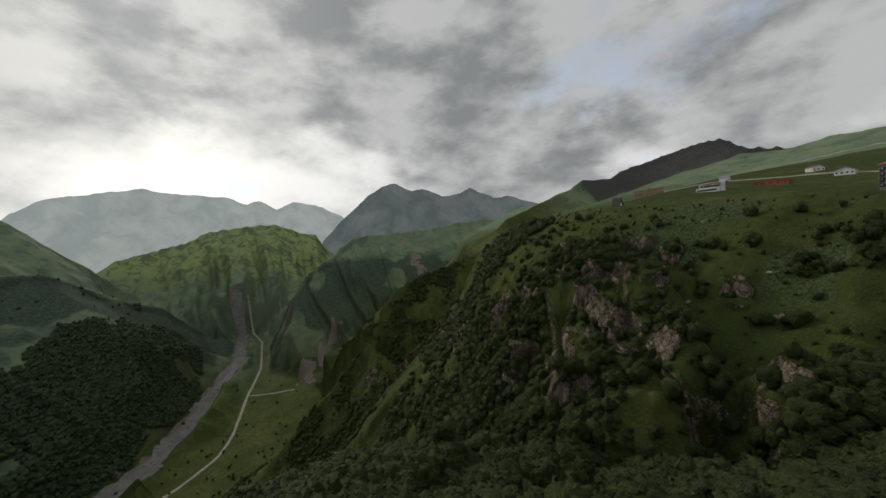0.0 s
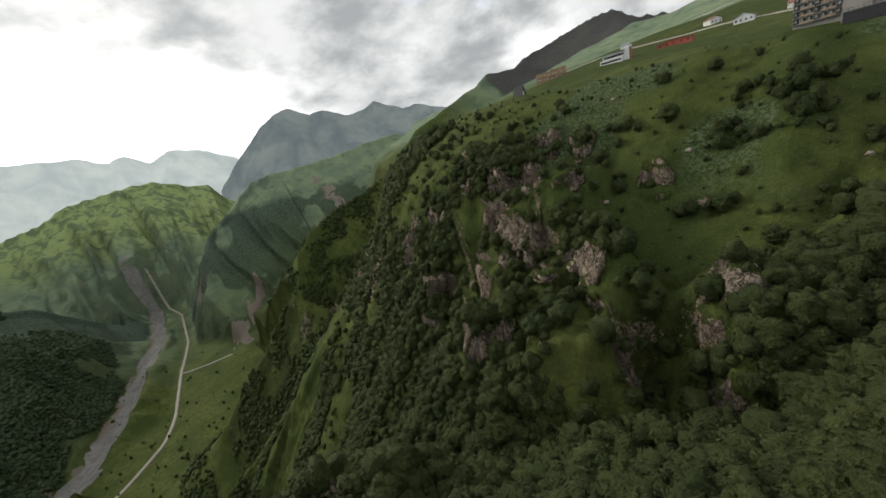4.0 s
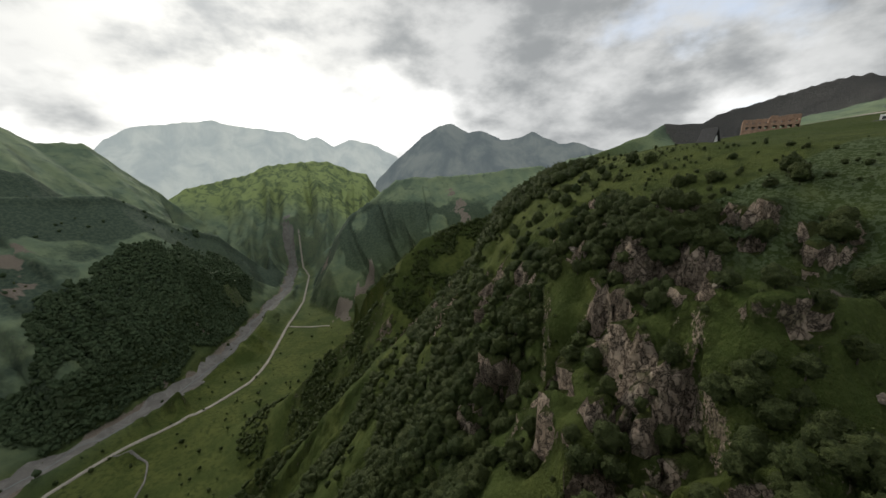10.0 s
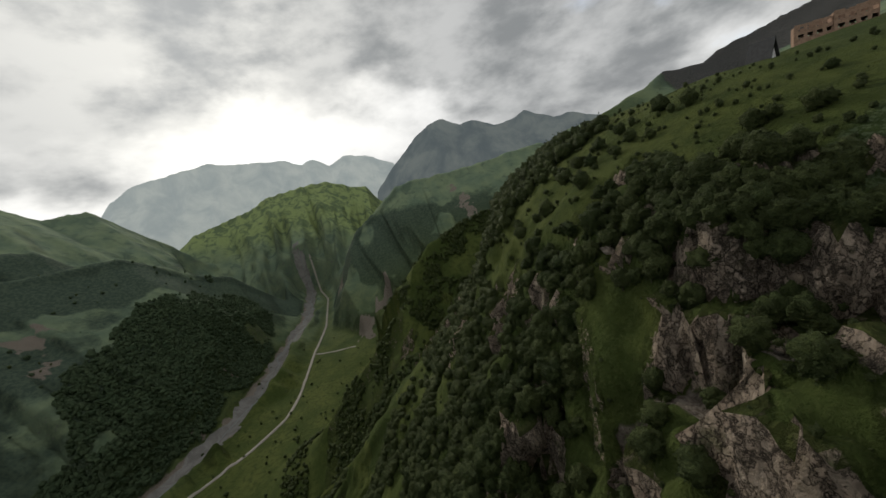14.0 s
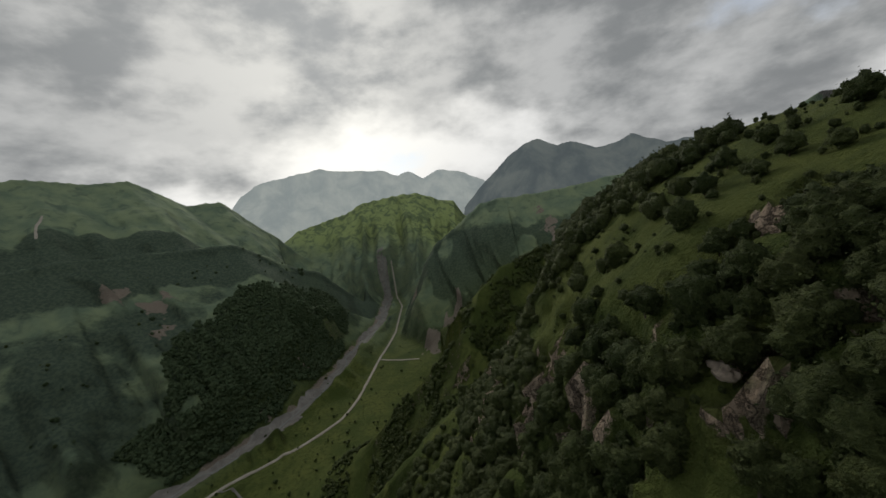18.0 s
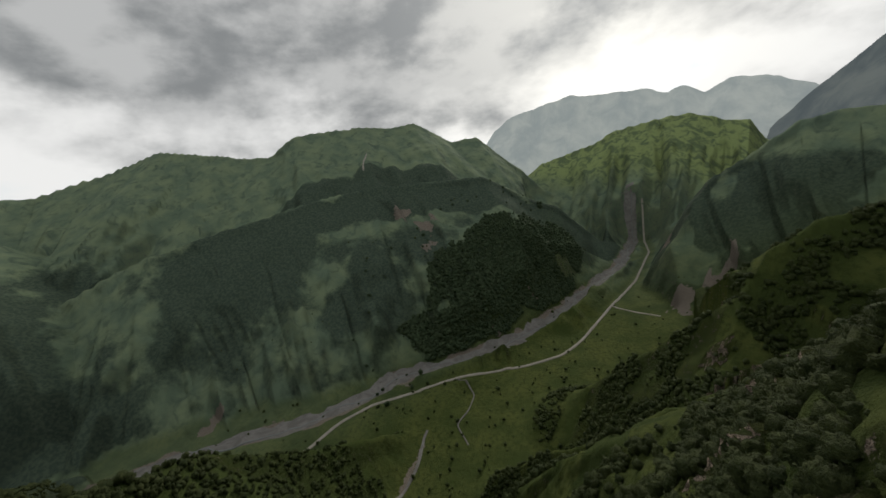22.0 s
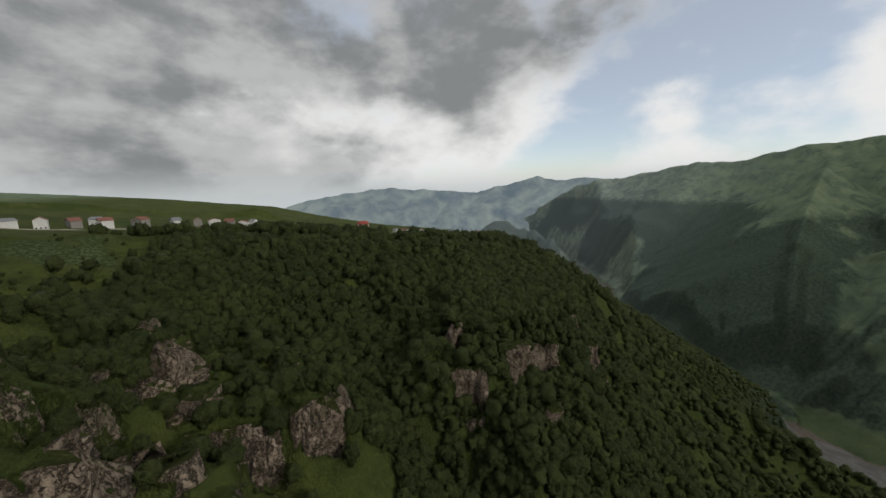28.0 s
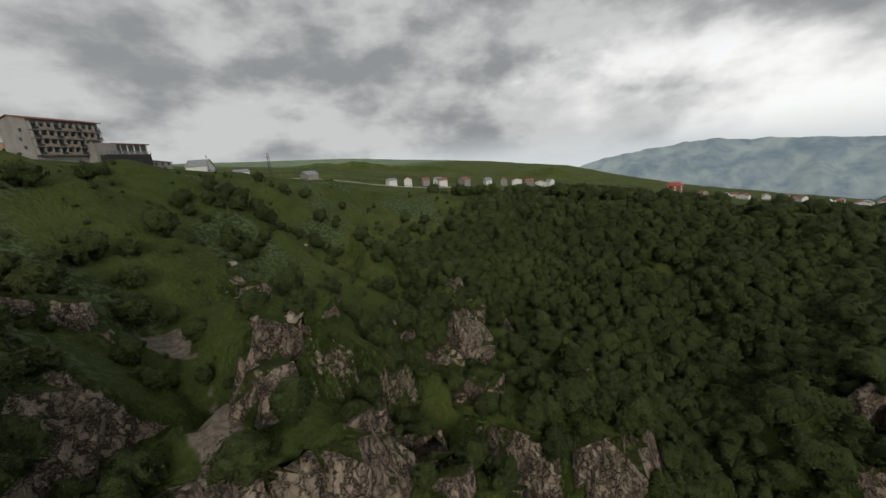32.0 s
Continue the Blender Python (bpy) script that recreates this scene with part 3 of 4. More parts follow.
    shade_wood = (1 - smooth(np.abs(d_bench - 90) + 50 * fbm(x / 150, y / 150, 0, 3, 217), 70, 120)) * (x > -1700) * (y > 300)
    meadow_w = np.exp(-(np.hypot((x + 1060) / 190, (y - 560) / 260)) ** 4)
    d_spur, _, _ = to_line(x, y, SPUR)
    spur_wood = (1 - smooth(d_spur, 110, 190)) * smooth(fbm(x / 60, y / 60, 0, 3, 219), -0.25, 0.05) * (1 - lowland)
    wild = smooth(x, -700, -950) * smooth(fbm(x / 330, y / 330, 0, 6, 221) - 0.5 * meadow_w + 0.35 * smooth(-y, -300, 300), -0.2, 0.35) * (1 - smooth(h, -210, -90)) * (1 - lowland)
    north_side = smooth(y, 950, 1100) * smooth(x, -560, -400) * smooth(fbm(x / 160, y / 160, 0, 4, 223), -0.2, 0.2) * (1 - lowland) * (1 - smooth(h, -160, -60))
    forest = np.maximum.reduce([forest, 0.9 * knoll, 0.85 * shade_wood, spur_wood, 0.9 * wild, woods * (x < -300) * 0.8, 0.8 * north_side])
    forest = np.maximum(np.where(within & ~over_edge, 0.0, forest) * (1 - lowland), knoll) * (1 - smooth(y, 2050, 2350))
    scree = np.zeros(np.shape(x))
    for sx, sy, r in SCARS:
        scree = np.maximum(scree, 0.85 * (1 - smooth(np.hypot(x - sx, (y - sy) * 0.8) + 0.5 * r * fbm(x / (r * 0.4), y / (r * 0.4), 0, 3, 233), 0.3 * r, 0.85 * r)))
    scree = np.maximum(scree, (1 - smooth(d_riv + 34 * fbm(x / 60, y / 60, 0, 3, 235), 14, 40)) * lowland)
    scree = np.maximum(scree, (1 - smooth(chute + 4 * fbm(x / 8, y / 8, 0, 3, 237), 0.5, 4.5)) * (~within))
    scree = np.maximum(scree, (1 - smooth(ravine + 8 * fbm(x / 20, y / 20, 0, 3, 239), 2, 8)) * (along > 195))
    herbs = (smooth(fbm(x / 28, y / 28, 0, 3, 241), -0.05, 0.25) * smooth(d_rim, 2, 8) * (1 - smooth(d_rim, 62, 95)) * (~within) * (x > 90) * (y < 150))
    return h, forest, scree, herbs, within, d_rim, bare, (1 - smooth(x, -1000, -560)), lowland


# landslips and bare scars: x, y, radius
SCARS = [(264, 1771, 60), (279, 1699, 40), (232, 1871, 40), (-272, 1489, 60), (-204, 1546, 50), (-162, 1596, 45), (-409, 1814, 50), (-1115, 1130, 60), (-1207, 1070, 45), (-1031, 1044, 45), (-687, 1014, 24), (-690, 1244, 22), (-1046, 223, 45)]


def graded(stops):
    """Coordinates from pairs of (place, spacing there)."""
    out = [stops[0][0]]
    while out[-1] < stops[-1][0]:
        out.append(out[-1] + float(np.interp(out[-1], [s[0] for s in stops], [s[1] for s in stops])))
    return np.array(out)


GX = graded([(-4300, 60), (-2600, 24), (-1200, 13), (-600, 7), (-240, 2.6), (-110, 1.6), (165, 1.6), (300, 6), (1000, 22), (2600, 60)])
GY = graded([(-3700, 60), (-1400, 26), (-500, 10), (-150, 2.6), (-80, 1.6), (260, 1.6), (420, 3.0), (1100, 8), (2000, 15), (3000, 24), (3400, 40)])


def mesh_from(name, verts, faces, mat, smooth_shade=True):
    me = bpy.data.meshes.new(name)
    k = faces.shape[1]
    me.vertices.add(len(verts))
    me.vertices.foreach_set("co", np.asarray(verts, np.float32).ravel())
    me.loops.add(faces.size)
    me.loops.foreach_set("vertex_index", faces.astype(np.int32).ravel())
    me.polygons.add(len(faces))
    me.polygons.foreach_set("loop_start", np.arange(0, faces.size, k, dtype=np.int32))
    me.polygons.foreach_set("loop_total", np.full(len(faces), k, np.int32))
    me.polygons.foreach_set("use_smooth", np.full(len(faces), smooth_shade))
    me.update(calc_edges=True)
    me.materials.append(mat)
    return me


def grid_faces(nx, ny):
    i = np.arange((nx - 1) * (ny - 1))
    a = i // (nx - 1) * nx + i % (nx - 1)
    return np.stack([a, a + 1, a + nx + 1, a + nx], 1)


def build_ground():
    x, y = np.meshgrid(GX, GY)
    h, forest, scree, herbs, within, d_rim, bare, far, lowland = height_and_masks(x, y)
    # How far the ground's colour is paled for distance haze.
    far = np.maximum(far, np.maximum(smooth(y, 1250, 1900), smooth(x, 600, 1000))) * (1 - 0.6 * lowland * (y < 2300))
    gy, gx = np.gradient(h, GY, GX)
    slope = np.hypot(gx, gy)
    near = (d_rim < 360) & (x > -460) & (x < 260) & (y < 900)
    rock = np.where(near, np.maximum(bare * smooth(slope, 0.6, 1.1), 0.42 * smooth(slope, 2.2, 3.4)), 0.3 * smooth(slope, 0.9, 1.4))
    peak, _, _ = to_line(x, y, PEAK)
    rock = np.maximum(rock, 0.8 * (1 - smooth(peak, 120, 330)) * (x > 950))
    rock = rock * (1 - 0.3 * forest * (1 - bare))
    # jagged faces: steep ground is pushed out and in along its own normal
    nz = 1 / np.sqrt(1 + slope**2)
    nxn, nyn = -gx * nz, -gy * nz
    amount = np.maximum(0.35 * smooth(slope, 0.8, 1.6), bare) * near
    blocks = fbm(x / 7 + h / 30, y / 7, h / 9, 2, 319) * 4
    blocks = np.floor(blocks) + smooth(blocks - np.floor(blocks), 0.35, 0.65)
    chop = 1.3 * blocks + 1.4 * fbm(x / 3.1, y / 3.1, h / 4.5, 2, 317) + 3.8 * fbm(x / 10 + h / 40, y / 10, h / 15, 3, 301) + 2.2 * (ridged(x / 6.5 + h / 60, y / 6.5, 3, 311) - 0.6) * 2
    px, py, pz = x + nxn * chop * amount, y + nyn * chop * amount, h + nz * chop * amount * 0.6
    me = mesh_from("ground", np.stack([px, py, pz], -1).reshape(-1, 3), grid_faces(len(GX), len(GY)), GROUND)
    for name, data in (("rock", rock), ("forest", forest), ("scree", scree), ("herbs", herbs), ("far_haze", far), ("sunlit_hill", smooth(y, 2350, 2600)), ("pale", smooth(-y, 100, 1900) * smooth(-x, 800, 1500))):
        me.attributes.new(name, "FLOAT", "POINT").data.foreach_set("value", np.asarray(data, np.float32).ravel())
    tagged(new("ground", me), "green gorge slopes, rock faces, meadows and valley floor", "ground", kind="structure")
    return x, y, pz, forest, rock, scree, within, d_rim, slope


GRID = build_ground()
H_GRID = GRID[2]


def ground_at(px, py):
    """The height of the ground's mesh at places, by the grid's cells."""
    px, py = np.asarray(px, float), np.asarray(py, float)
    i = np.clip(np.searchsorted(GX, px) - 1, 0, len(GX) - 2)
    j = np.clip(np.searchsorted(GY, py) - 1, 0, len(GY) - 2)
    u, v = (px - GX[i]) / (GX[i + 1] - GX[i]), (py - GY[j]) / (GY[j + 1] - GY[j])
    return (H_GRID[j, i] * (1 - u) * (1 - v) + H_GRID[j, i + 1] * u * (1 - v) + H_GRID[j + 1, i] * (1 - u) * v + H_GRID[j + 1, i + 1] * u * v)


def mask_at(grid, px, py):
    i = np.clip(np.searchsorted(GX, px), 0, len(GX) - 1)
    j = np.clip(np.searchsorted(GY, py), 0, len(GY) - 1)
    return grid[j, i]


def backdrop(name, pts, mat, seed, foot, label):
    """A far mountain range: its crest and the slope towards the valley, with spurs."""
    pts = [p for p in pts]
    d_all = np.concatenate([[0], np.cumsum([math.dist(a[:2], b[:2]) for a, b in zip(pts[:-1], pts[1:])])])
    s = np.linspace(0, d_all[-1], 260)
    cx, cy, cz = (np.interp(s, d_all, [p[k] for p in pts]) for k in range(3))
    cz = cz + 14 * fbm(s / 120, 0 * s, 0, 4, seed) * smooth(np.minimum(s, s[-1] - s), 0, 200)
    down = np.linspace(0, 1, 60) ** 1.2
    S, Dn = np.meshgrid(s, down)
    reach = 900.0
    toward = -np.stack([cx, cy], 0) / np.hypot(cx, cy)
    spur = ridged(S / 330, Dn * 1.2, 4, seed + 5)
    X = cx + toward[0] * Dn * reach
    Y = cy + toward[1] * Dn * reach
    Z = cz - (cz - foot) * Dn ** 0.9 + 150 * (spur - 0.6) * np.sin(np.minimum(Dn * 1.6, 1) * math.pi / 2) * (1 - Dn * 0.5)
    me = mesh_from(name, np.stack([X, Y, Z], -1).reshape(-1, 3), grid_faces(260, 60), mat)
    tagged(new(name, me), label, "mountains", kind="structure")


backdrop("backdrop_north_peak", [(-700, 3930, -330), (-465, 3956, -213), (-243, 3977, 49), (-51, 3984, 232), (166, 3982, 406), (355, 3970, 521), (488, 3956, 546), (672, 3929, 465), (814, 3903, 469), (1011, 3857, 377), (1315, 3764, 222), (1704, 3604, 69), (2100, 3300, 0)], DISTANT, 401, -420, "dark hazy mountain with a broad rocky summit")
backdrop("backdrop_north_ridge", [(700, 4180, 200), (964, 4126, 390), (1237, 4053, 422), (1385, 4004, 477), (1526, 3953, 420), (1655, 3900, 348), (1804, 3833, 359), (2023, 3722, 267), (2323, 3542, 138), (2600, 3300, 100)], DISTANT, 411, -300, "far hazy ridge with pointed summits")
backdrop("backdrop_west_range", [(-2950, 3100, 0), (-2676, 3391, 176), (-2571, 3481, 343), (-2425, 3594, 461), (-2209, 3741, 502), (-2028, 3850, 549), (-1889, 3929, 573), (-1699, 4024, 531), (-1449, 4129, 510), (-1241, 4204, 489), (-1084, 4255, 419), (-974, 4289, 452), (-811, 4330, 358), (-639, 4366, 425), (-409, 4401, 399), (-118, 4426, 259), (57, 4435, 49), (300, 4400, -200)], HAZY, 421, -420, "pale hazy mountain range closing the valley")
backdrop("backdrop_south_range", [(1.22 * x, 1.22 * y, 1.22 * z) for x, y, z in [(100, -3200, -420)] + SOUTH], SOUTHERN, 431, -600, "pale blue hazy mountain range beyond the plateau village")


def ribbon(name, pts, width, mat, label, category, lift=0.8, ragged=0.0, kind="structure", wander=0.0, seed=1, steps=260):
    """A strip laid on the ground along a line."""
    d_all = np.concatenate([[0], np.cumsum([math.dist(a[:2], b[:2]) for a, b in zip(pts[:-1], pts[1:])])])
    s = np.linspace(0, d_all[-1], steps)
    cx, cy = (np.interp(s, d_all, [p[k] for p in pts]) for k in (0, 1))
    for _ in range(6):
        cx[1:-1], cy[1:-1] = (cx[:-2] + 2 * cx[1:-1] + cx[2:]) / 4, (cy[:-2] + 2 * cy[1:-1] + cy[2:]) / 4
    tx, ty = np.gradient(cx), np.gradient(cy)
    ln = np.hypot(tx, ty)
    nx_, ny_ = -ty / ln, tx / ln
    shift = wander * fbm(s / 90, 0 * s, 0, 3, seed)
    cols = np.linspace(-1, 1, 7)
    left = width / 2 * (1 + ragged * fbm(s / 45, 0 * s, 0, 4, seed + 1))
    right = width / 2 * (1 + ragged * fbm(s / 45, 0 * s + 9, 0, 4, seed + 2))
    off = np.where(cols[None] < 0, cols[None] * left[:, None], cols[None] * right[:, None]) + shift[:, None]
    X, Y = cx[:, None] + nx_[:, None] * off, cy[:, None] + ny_[:, None] * off
    Z = ground_at(X, Y) + lift * (1 - 0.0 * cols[None] ** 2)
    edge = np.abs(cols[None]) > 0.9
    Z = np.where(edge, Z - lift - 0.6, Z)
    me = mesh_from(name, np.stack([X, Y, Z], -1).reshape(-1, 3), grid_faces(7, steps), mat)
    return tagged(new(name, me), label, category, kind=kind)


ribbon("riverbed", RIVER, 56, GRAVEL, "wide pale gravel bed of a braided mountain river", "riverbed", 1.6, 0.55, seed=5, steps=460)
ribbon("water_stream", RIVER[1:], 4.5, WATER, "thin pale stream winding over the gravel", "water", 2.3, 0.5, wander=26, seed=9, steps=460)
ribbon("road", ROAD, 10, TRACK, "pale dusty gravel road along the valley floor", "road", 2.2, 0.12, seed=11, steps=320)
ribbon("road_branch", [(-474, 1405), (-420, 1396), (-382, 1394), (-311, 1398)], 7, TRACK, "faint dirt track branching off the valley road", "track", 2.0, 0.2, seed=13, steps=60)
ribbon("road_lane", [(-632, 757), (-590, 752), (-546, 737), (-515, 680), (-505, 629), (-440, 600)], 4, GRAVEL, "narrow dirt lane leading down from the road", "track", 1.8, 0.3, seed=14, steps=60)
ribbon("water_brook", [(-350, 250), (-400, 315), (-447, 414), (-506, 519), (-545, 575)], 8, GRAVEL, "stony brook bed running out of the side ravine", "brook", 1.4, 0.5, wander=6, seed=15, steps=90)
ribbon("track_hillside", [(640, 560), (700, 470), (760, 380), (800, 300)], 6, TRACK, "pale dirt track across the green hillside", "track", 0.9, 0.3, seed=21, steps=60)
ribbon("track_upper", [(900, 660), (960, 560), (1000, 440), (1010, 340)], 7, TRACK, "pale dirt track high on the green hill", "track", 1.0, 0.3, seed=22, steps=60)
ribbon("track_plateau", [(250, 330), (285, 260), (300, 200), (310, 140), (300, 80), (268, 20), (250, -60), (190, -160), (120, -280)], 4, TRACK, "dirt road across the plateau meadow", "track", 0.6, 0.25, seed=23, steps=140)
ribbon("snow_streak", [(-1667, 1238), (-1632, 1196), (-1605, 1168), (-1575, 1144)], 9, TRACK, "thin white snow streak in a gully of the far mountain", "snow", 1.5, 0.6, seed=24, steps=40)


# ---------------------------------------------------------------- trees and scrub
def crown_template(seed, leaves, size, core=2, tall=1.0):
    """Many small bent leaf clumps set in an uneven round crown of height 1."""
    rng = np.random.default_rng(seed)
    lobes = [(rng.uniform(-0.26, 0.26), rng.uniform(-0.26, 0.26), rng.uniform(0.22, 0.84), rng.uniform(0.16, 0.26)) for _ in range(8)]
    lobes.append((0, 0, 0.5, 0.34))
    bm = bmesh.new()
    bmesh.ops.create_icosphere(bm, subdivisions=core, radius=1)
    v, f = [], []
    for p in bm.verts:
        lump = 1 + 0.65 * noise.noise(p.co * 1.7 + Vector((seed * 3.7, 0, 0))) + 0.55 * noise.noise(p.co * 4.1 + Vector((0, seed * 2.3, 0)))
        v.append(np.array([p.co.x * 0.36, p.co.y * 0.36, p.co.z * 0.42 * tall]) * lump + (0, 0, 0.5))
    f += [tuple(p.index for p in face.verts) for face in bm.faces]
    bm.free()
    shell = np.array(v)
    for k in range(leaves):
        lx, ly, lz, r = lobes[rng.integers(len(lobes))]
        n = rng.normal(size=3)
        n /= np.linalg.norm(n)
        c = shell[rng.integers(len(shell))] + rng.normal(size=3) * 0.05
        n = c - (0, 0, 0.45)
        n /= np.linalg.norm(n)
        face = n + rng.normal(size=3) * 0.55 + (0, 0, 0.35)
        face /= np.linalg.norm(face)
        a = np.cross(face, rng.normal(size=3))
        a /= np.linalg.norm(a)
        b = np.cross(face, a)
        s = size * rng.uniform(0.6, 1.25)
        q = len(v)
        v += [c - a * s - face * s * 0.3, c + b * s * 1.3, c + a * s - face * s * 0.3]
        f += [(q, q + 1, q + 2)]
    return np.array(v), np.array(f)


def trunk_template(sides=5):
    v, f = [], []
    for k, (z, r) in enumerate(((-0.2, 0.03), (0.2, 0.022), (0.55, 0.008))):
        v += [(r * math.cos(i * math.tau / sides), r * math.sin(i * math.tau / sides), z) for i in range(sides)]
    for k in range(2):
        f += [(k * sides + i, k * sides + (i + 1) % sides, (k + 1) * sides + (i + 1) % sides, (k + 1) * sides + i) for i in range(sides)]
    q = len(v)
    for ang, z0 in ((0.4, 0.22), (2.5, 0.3), (4.4, 0.26)):
        dx, dy = math.cos(ang), math.sin(ang)
        v += [(-dy * 0.01, dx * 0.01, z0), (dy * 0.01, -dx * 0.01, z0), (dx * 0.25 + dy * 0.004, dy * 0.25 - dx * 0.004, z0 + 0.28), (dx * 0.25 - dy * 0.004, dy * 0.25 + dx * 0.004, z0 + 0.28)]
        f += [(q, q + 1, q + 2, q + 3)]
        q += 4
    return np.array(v), np.array(f)


def scattered(template, places, heights, widths, turns):
    """One vertex and face array with the template at every place."""
    v, f = template
    c, s = np.cos(turns)[:, None], np.sin(turns)[:, None]
    x = (v[None, :, 0] * c - v[None, :, 1] * s) * widths[:, None] + places[:, 0:1]
    y = (v[None, :, 0] * s + v[None, :, 1] * c) * widths[:, None] + places[:, 1:2]
    z = v[None, :, 2] * heights[:, None] + places[:, 2:3]
    verts = np.stack([x, y, z], -1).reshape(-1, 3)
    faces = (f[None] + (np.arange(len(places)) * len(v))[:, None, None]).reshape(-1, f.shape[1])
    return verts, faces


RNG = np.random.default_rng(7)


def sow(count, x0, x1, y0, y1, chance):
    px, py = RNG.uniform(x0, x1, count), RNG.uniform(y0, y1, count)
    keep = RNG.uniform(0, 1, count) < chance(px, py)
    px, py = px[keep], py[keep]
    return np.stack([px, py, ground_at(px, py)], 1)


X_G, Y_G, _, FOREST, ROCKY, SCREE, WITHIN, D_RIM, SLOPE = GRID


def near_chance(px, py):
    return mask_at(FOREST, px, py) * (1 - mask_at(SCREE, px, py)) * (1 - 0.93 * (mask_at(ROCKY, px, py) > 0.4)) + 0.04 * (~mask_at(WITHIN, px, py)) * (mask_at(D_RIM, px, py) > 22)


CROWNS = [crown_template(k, 520, 0.042, 3) for k in range(4)]
CROWNS_MID = [crown_template(20 + k, 120, 0.065) for k in range(4)]
CROWNS_FAR = [crown_template(40 + k, 24, 0.11) for k in range(3)]
TRUNK = trunk_template()


def wood(name, places, low, high, crowns, mat, label, with_trunks=False):
    """A stand of trees that nobody would count, in one mesh for each shape of crown."""
    heights = RNG.uniform(low, high, len(places)) * RNG.choice([0.5, 0.7, 1.0, 1.0, 1.25], len(places))
    widths = heights * RNG.uniform(0.85, 1.35, len(places))
    turns = RNG.uniform(0, math.tau, len(places))
    pick = RNG.integers(len(crowns), size=len(places))
    vs, fs, q = [], [], 0
    for k, c in enumerate(crowns):
        some = pick == k
        v, f = scattered(c, places[some], heights[some], widths[some], turns[some])
        vs.append(v)
        fs.append(f + q)
        q += len(v)
    ob = new(name, mesh_from(name, np.concatenate(vs), np.concatenate(fs), mat, True))
    tagged(ob, label, "trees", kind="stuff")
    if with_trunks:
        v, f = scattered(TRUNK, places, heights, heights, turns)
        part_ob = new("trunks", mesh_from("trunks", v, f, BARK))
        part_ob.parent = ob
        tagged(part_ob, "thin grey trunks", kind="stuff")
    return ob


def single_trees(places, low, high):
    """Trees near the flight line, each a thing of its own on shared meshes."""
    crown_meshes = [mesh_from("crown", *c, LEAF, True) for c in CROWNS]
    trunk_mesh = mesh_from("trunk", *TRUNK, BARK)
    for k, (x, y, z) in enumerate(places):
        h = float(RNG.uniform(low, high))
        w = h * float(RNG.uniform(0.9, 1.35))
        tree = new("broadleaf_tree")
        tree.matrix_world = Matrix.LocRotScale((x, y, z), Euler((0, 0, float(RNG.uniform(0, math.tau)))), (w, w, h))
        for name, me in (("crown", crown_meshes[k % 4]), ("trunk", trunk_mesh)):
            o = new(name, me)
            o.parent = tree
        tagged(tree, "green broadleaf tree growing on the steep gorge slope", "tree", "trees on the gorge slope")


HEART = (85, 125)
spots = sow(34000, -200, 190, -110, 430, near_chance)
order = np.argsort(np.hypot(spots[:, 0] - HEART[0], spots[:, 1] - HEART[1]))
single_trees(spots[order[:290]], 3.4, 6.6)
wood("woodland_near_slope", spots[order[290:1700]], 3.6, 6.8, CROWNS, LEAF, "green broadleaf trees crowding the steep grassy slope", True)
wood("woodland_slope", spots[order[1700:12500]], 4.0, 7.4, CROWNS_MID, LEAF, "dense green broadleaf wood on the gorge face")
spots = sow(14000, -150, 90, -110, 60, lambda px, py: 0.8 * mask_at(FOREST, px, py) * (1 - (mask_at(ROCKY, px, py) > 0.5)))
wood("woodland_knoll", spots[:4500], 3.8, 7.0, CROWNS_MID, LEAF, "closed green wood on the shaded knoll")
spots = sow(20000, -900, -200, -620, 190, lambda px, py: 0.8 * mask_at(FOREST, px, py))
wood("woodland_under_village", spots[:6000], 5, 10, CROWNS_FAR, LEAF, "green woods below the plateau village")
spots = sow(30000, -460, 280, 430, 1050, lambda px, py: mask_at(FOREST, px, py) * 0.9 + 0.01 * (~mask_at(WITHIN, px, py)))
wood("woodland_gorge", spots[:6500], 5, 9, CROWNS_MID, LEAF, "green woods on the far part of the gorge side")
spots = sow(26000, -660, -150, -140, 620, lambda px, py: mask_at(FOREST, px, py) * 0.9)
wood("woodland_spur", spots[:5200], 4.5, 8.5, CROWNS_MID, LEAF, "green woods on the spur above the river")
spots = sow(60000, -1150, -600, 560, 1850, lambda px, py: (mask_at(FOREST, px, py) > 0.88) + 0.004 * (px < -700))
wood("woodland_west", spots[:11000], 8, 13, CROWNS_FAR, NEEDLE, "dark woods on the slope across the valley")
spots = sow(2400, -1250, -150, 200, 1600, lambda px, py: 0.25 * (mask_at(SLOPE, px, py) < 0.6))
wood("meadow_bushes", spots[:330], 4, 9, CROWNS_MID, LEAF, "scattered bushes on the valley meadow")
# low scrub on the grass of the plateau's edge
spots = sow(12000, -80, 215, -100, 420, lambda px, py: (0.14 + 0.2 * (py > 110)) * (mask_at(D_RIM, px, py) < 140) * (~mask_at(WITHIN, px, py)))
wood("scrub", spots, 0.8, 2.2, CROWNS_MID, LEAF, "low green scrub on the grassy edge")


# ---------------------------------------------------------------- buildings
PLASTER = plain("grey_plaster", (0.27, 0.255, 0.235), 0.9, 0.2, 0.3)
WHITE = plain("white_render", (0.68, 0.68, 0.66), 0.85, 0.12, 0.3)
CONCRETE = plain("dark_concrete", (0.15, 0.145, 0.13), 0.95, 0.25, 0.4)
GLASS = plain("dark_glazing", (0.03, 0.035, 0.04), 0.3, 0.2, 0.3, 0, 0, 0.35)
TILE = plain("red_brown_roof", (0.27, 0.12, 0.09), 0.8, 0.25, 0.6)
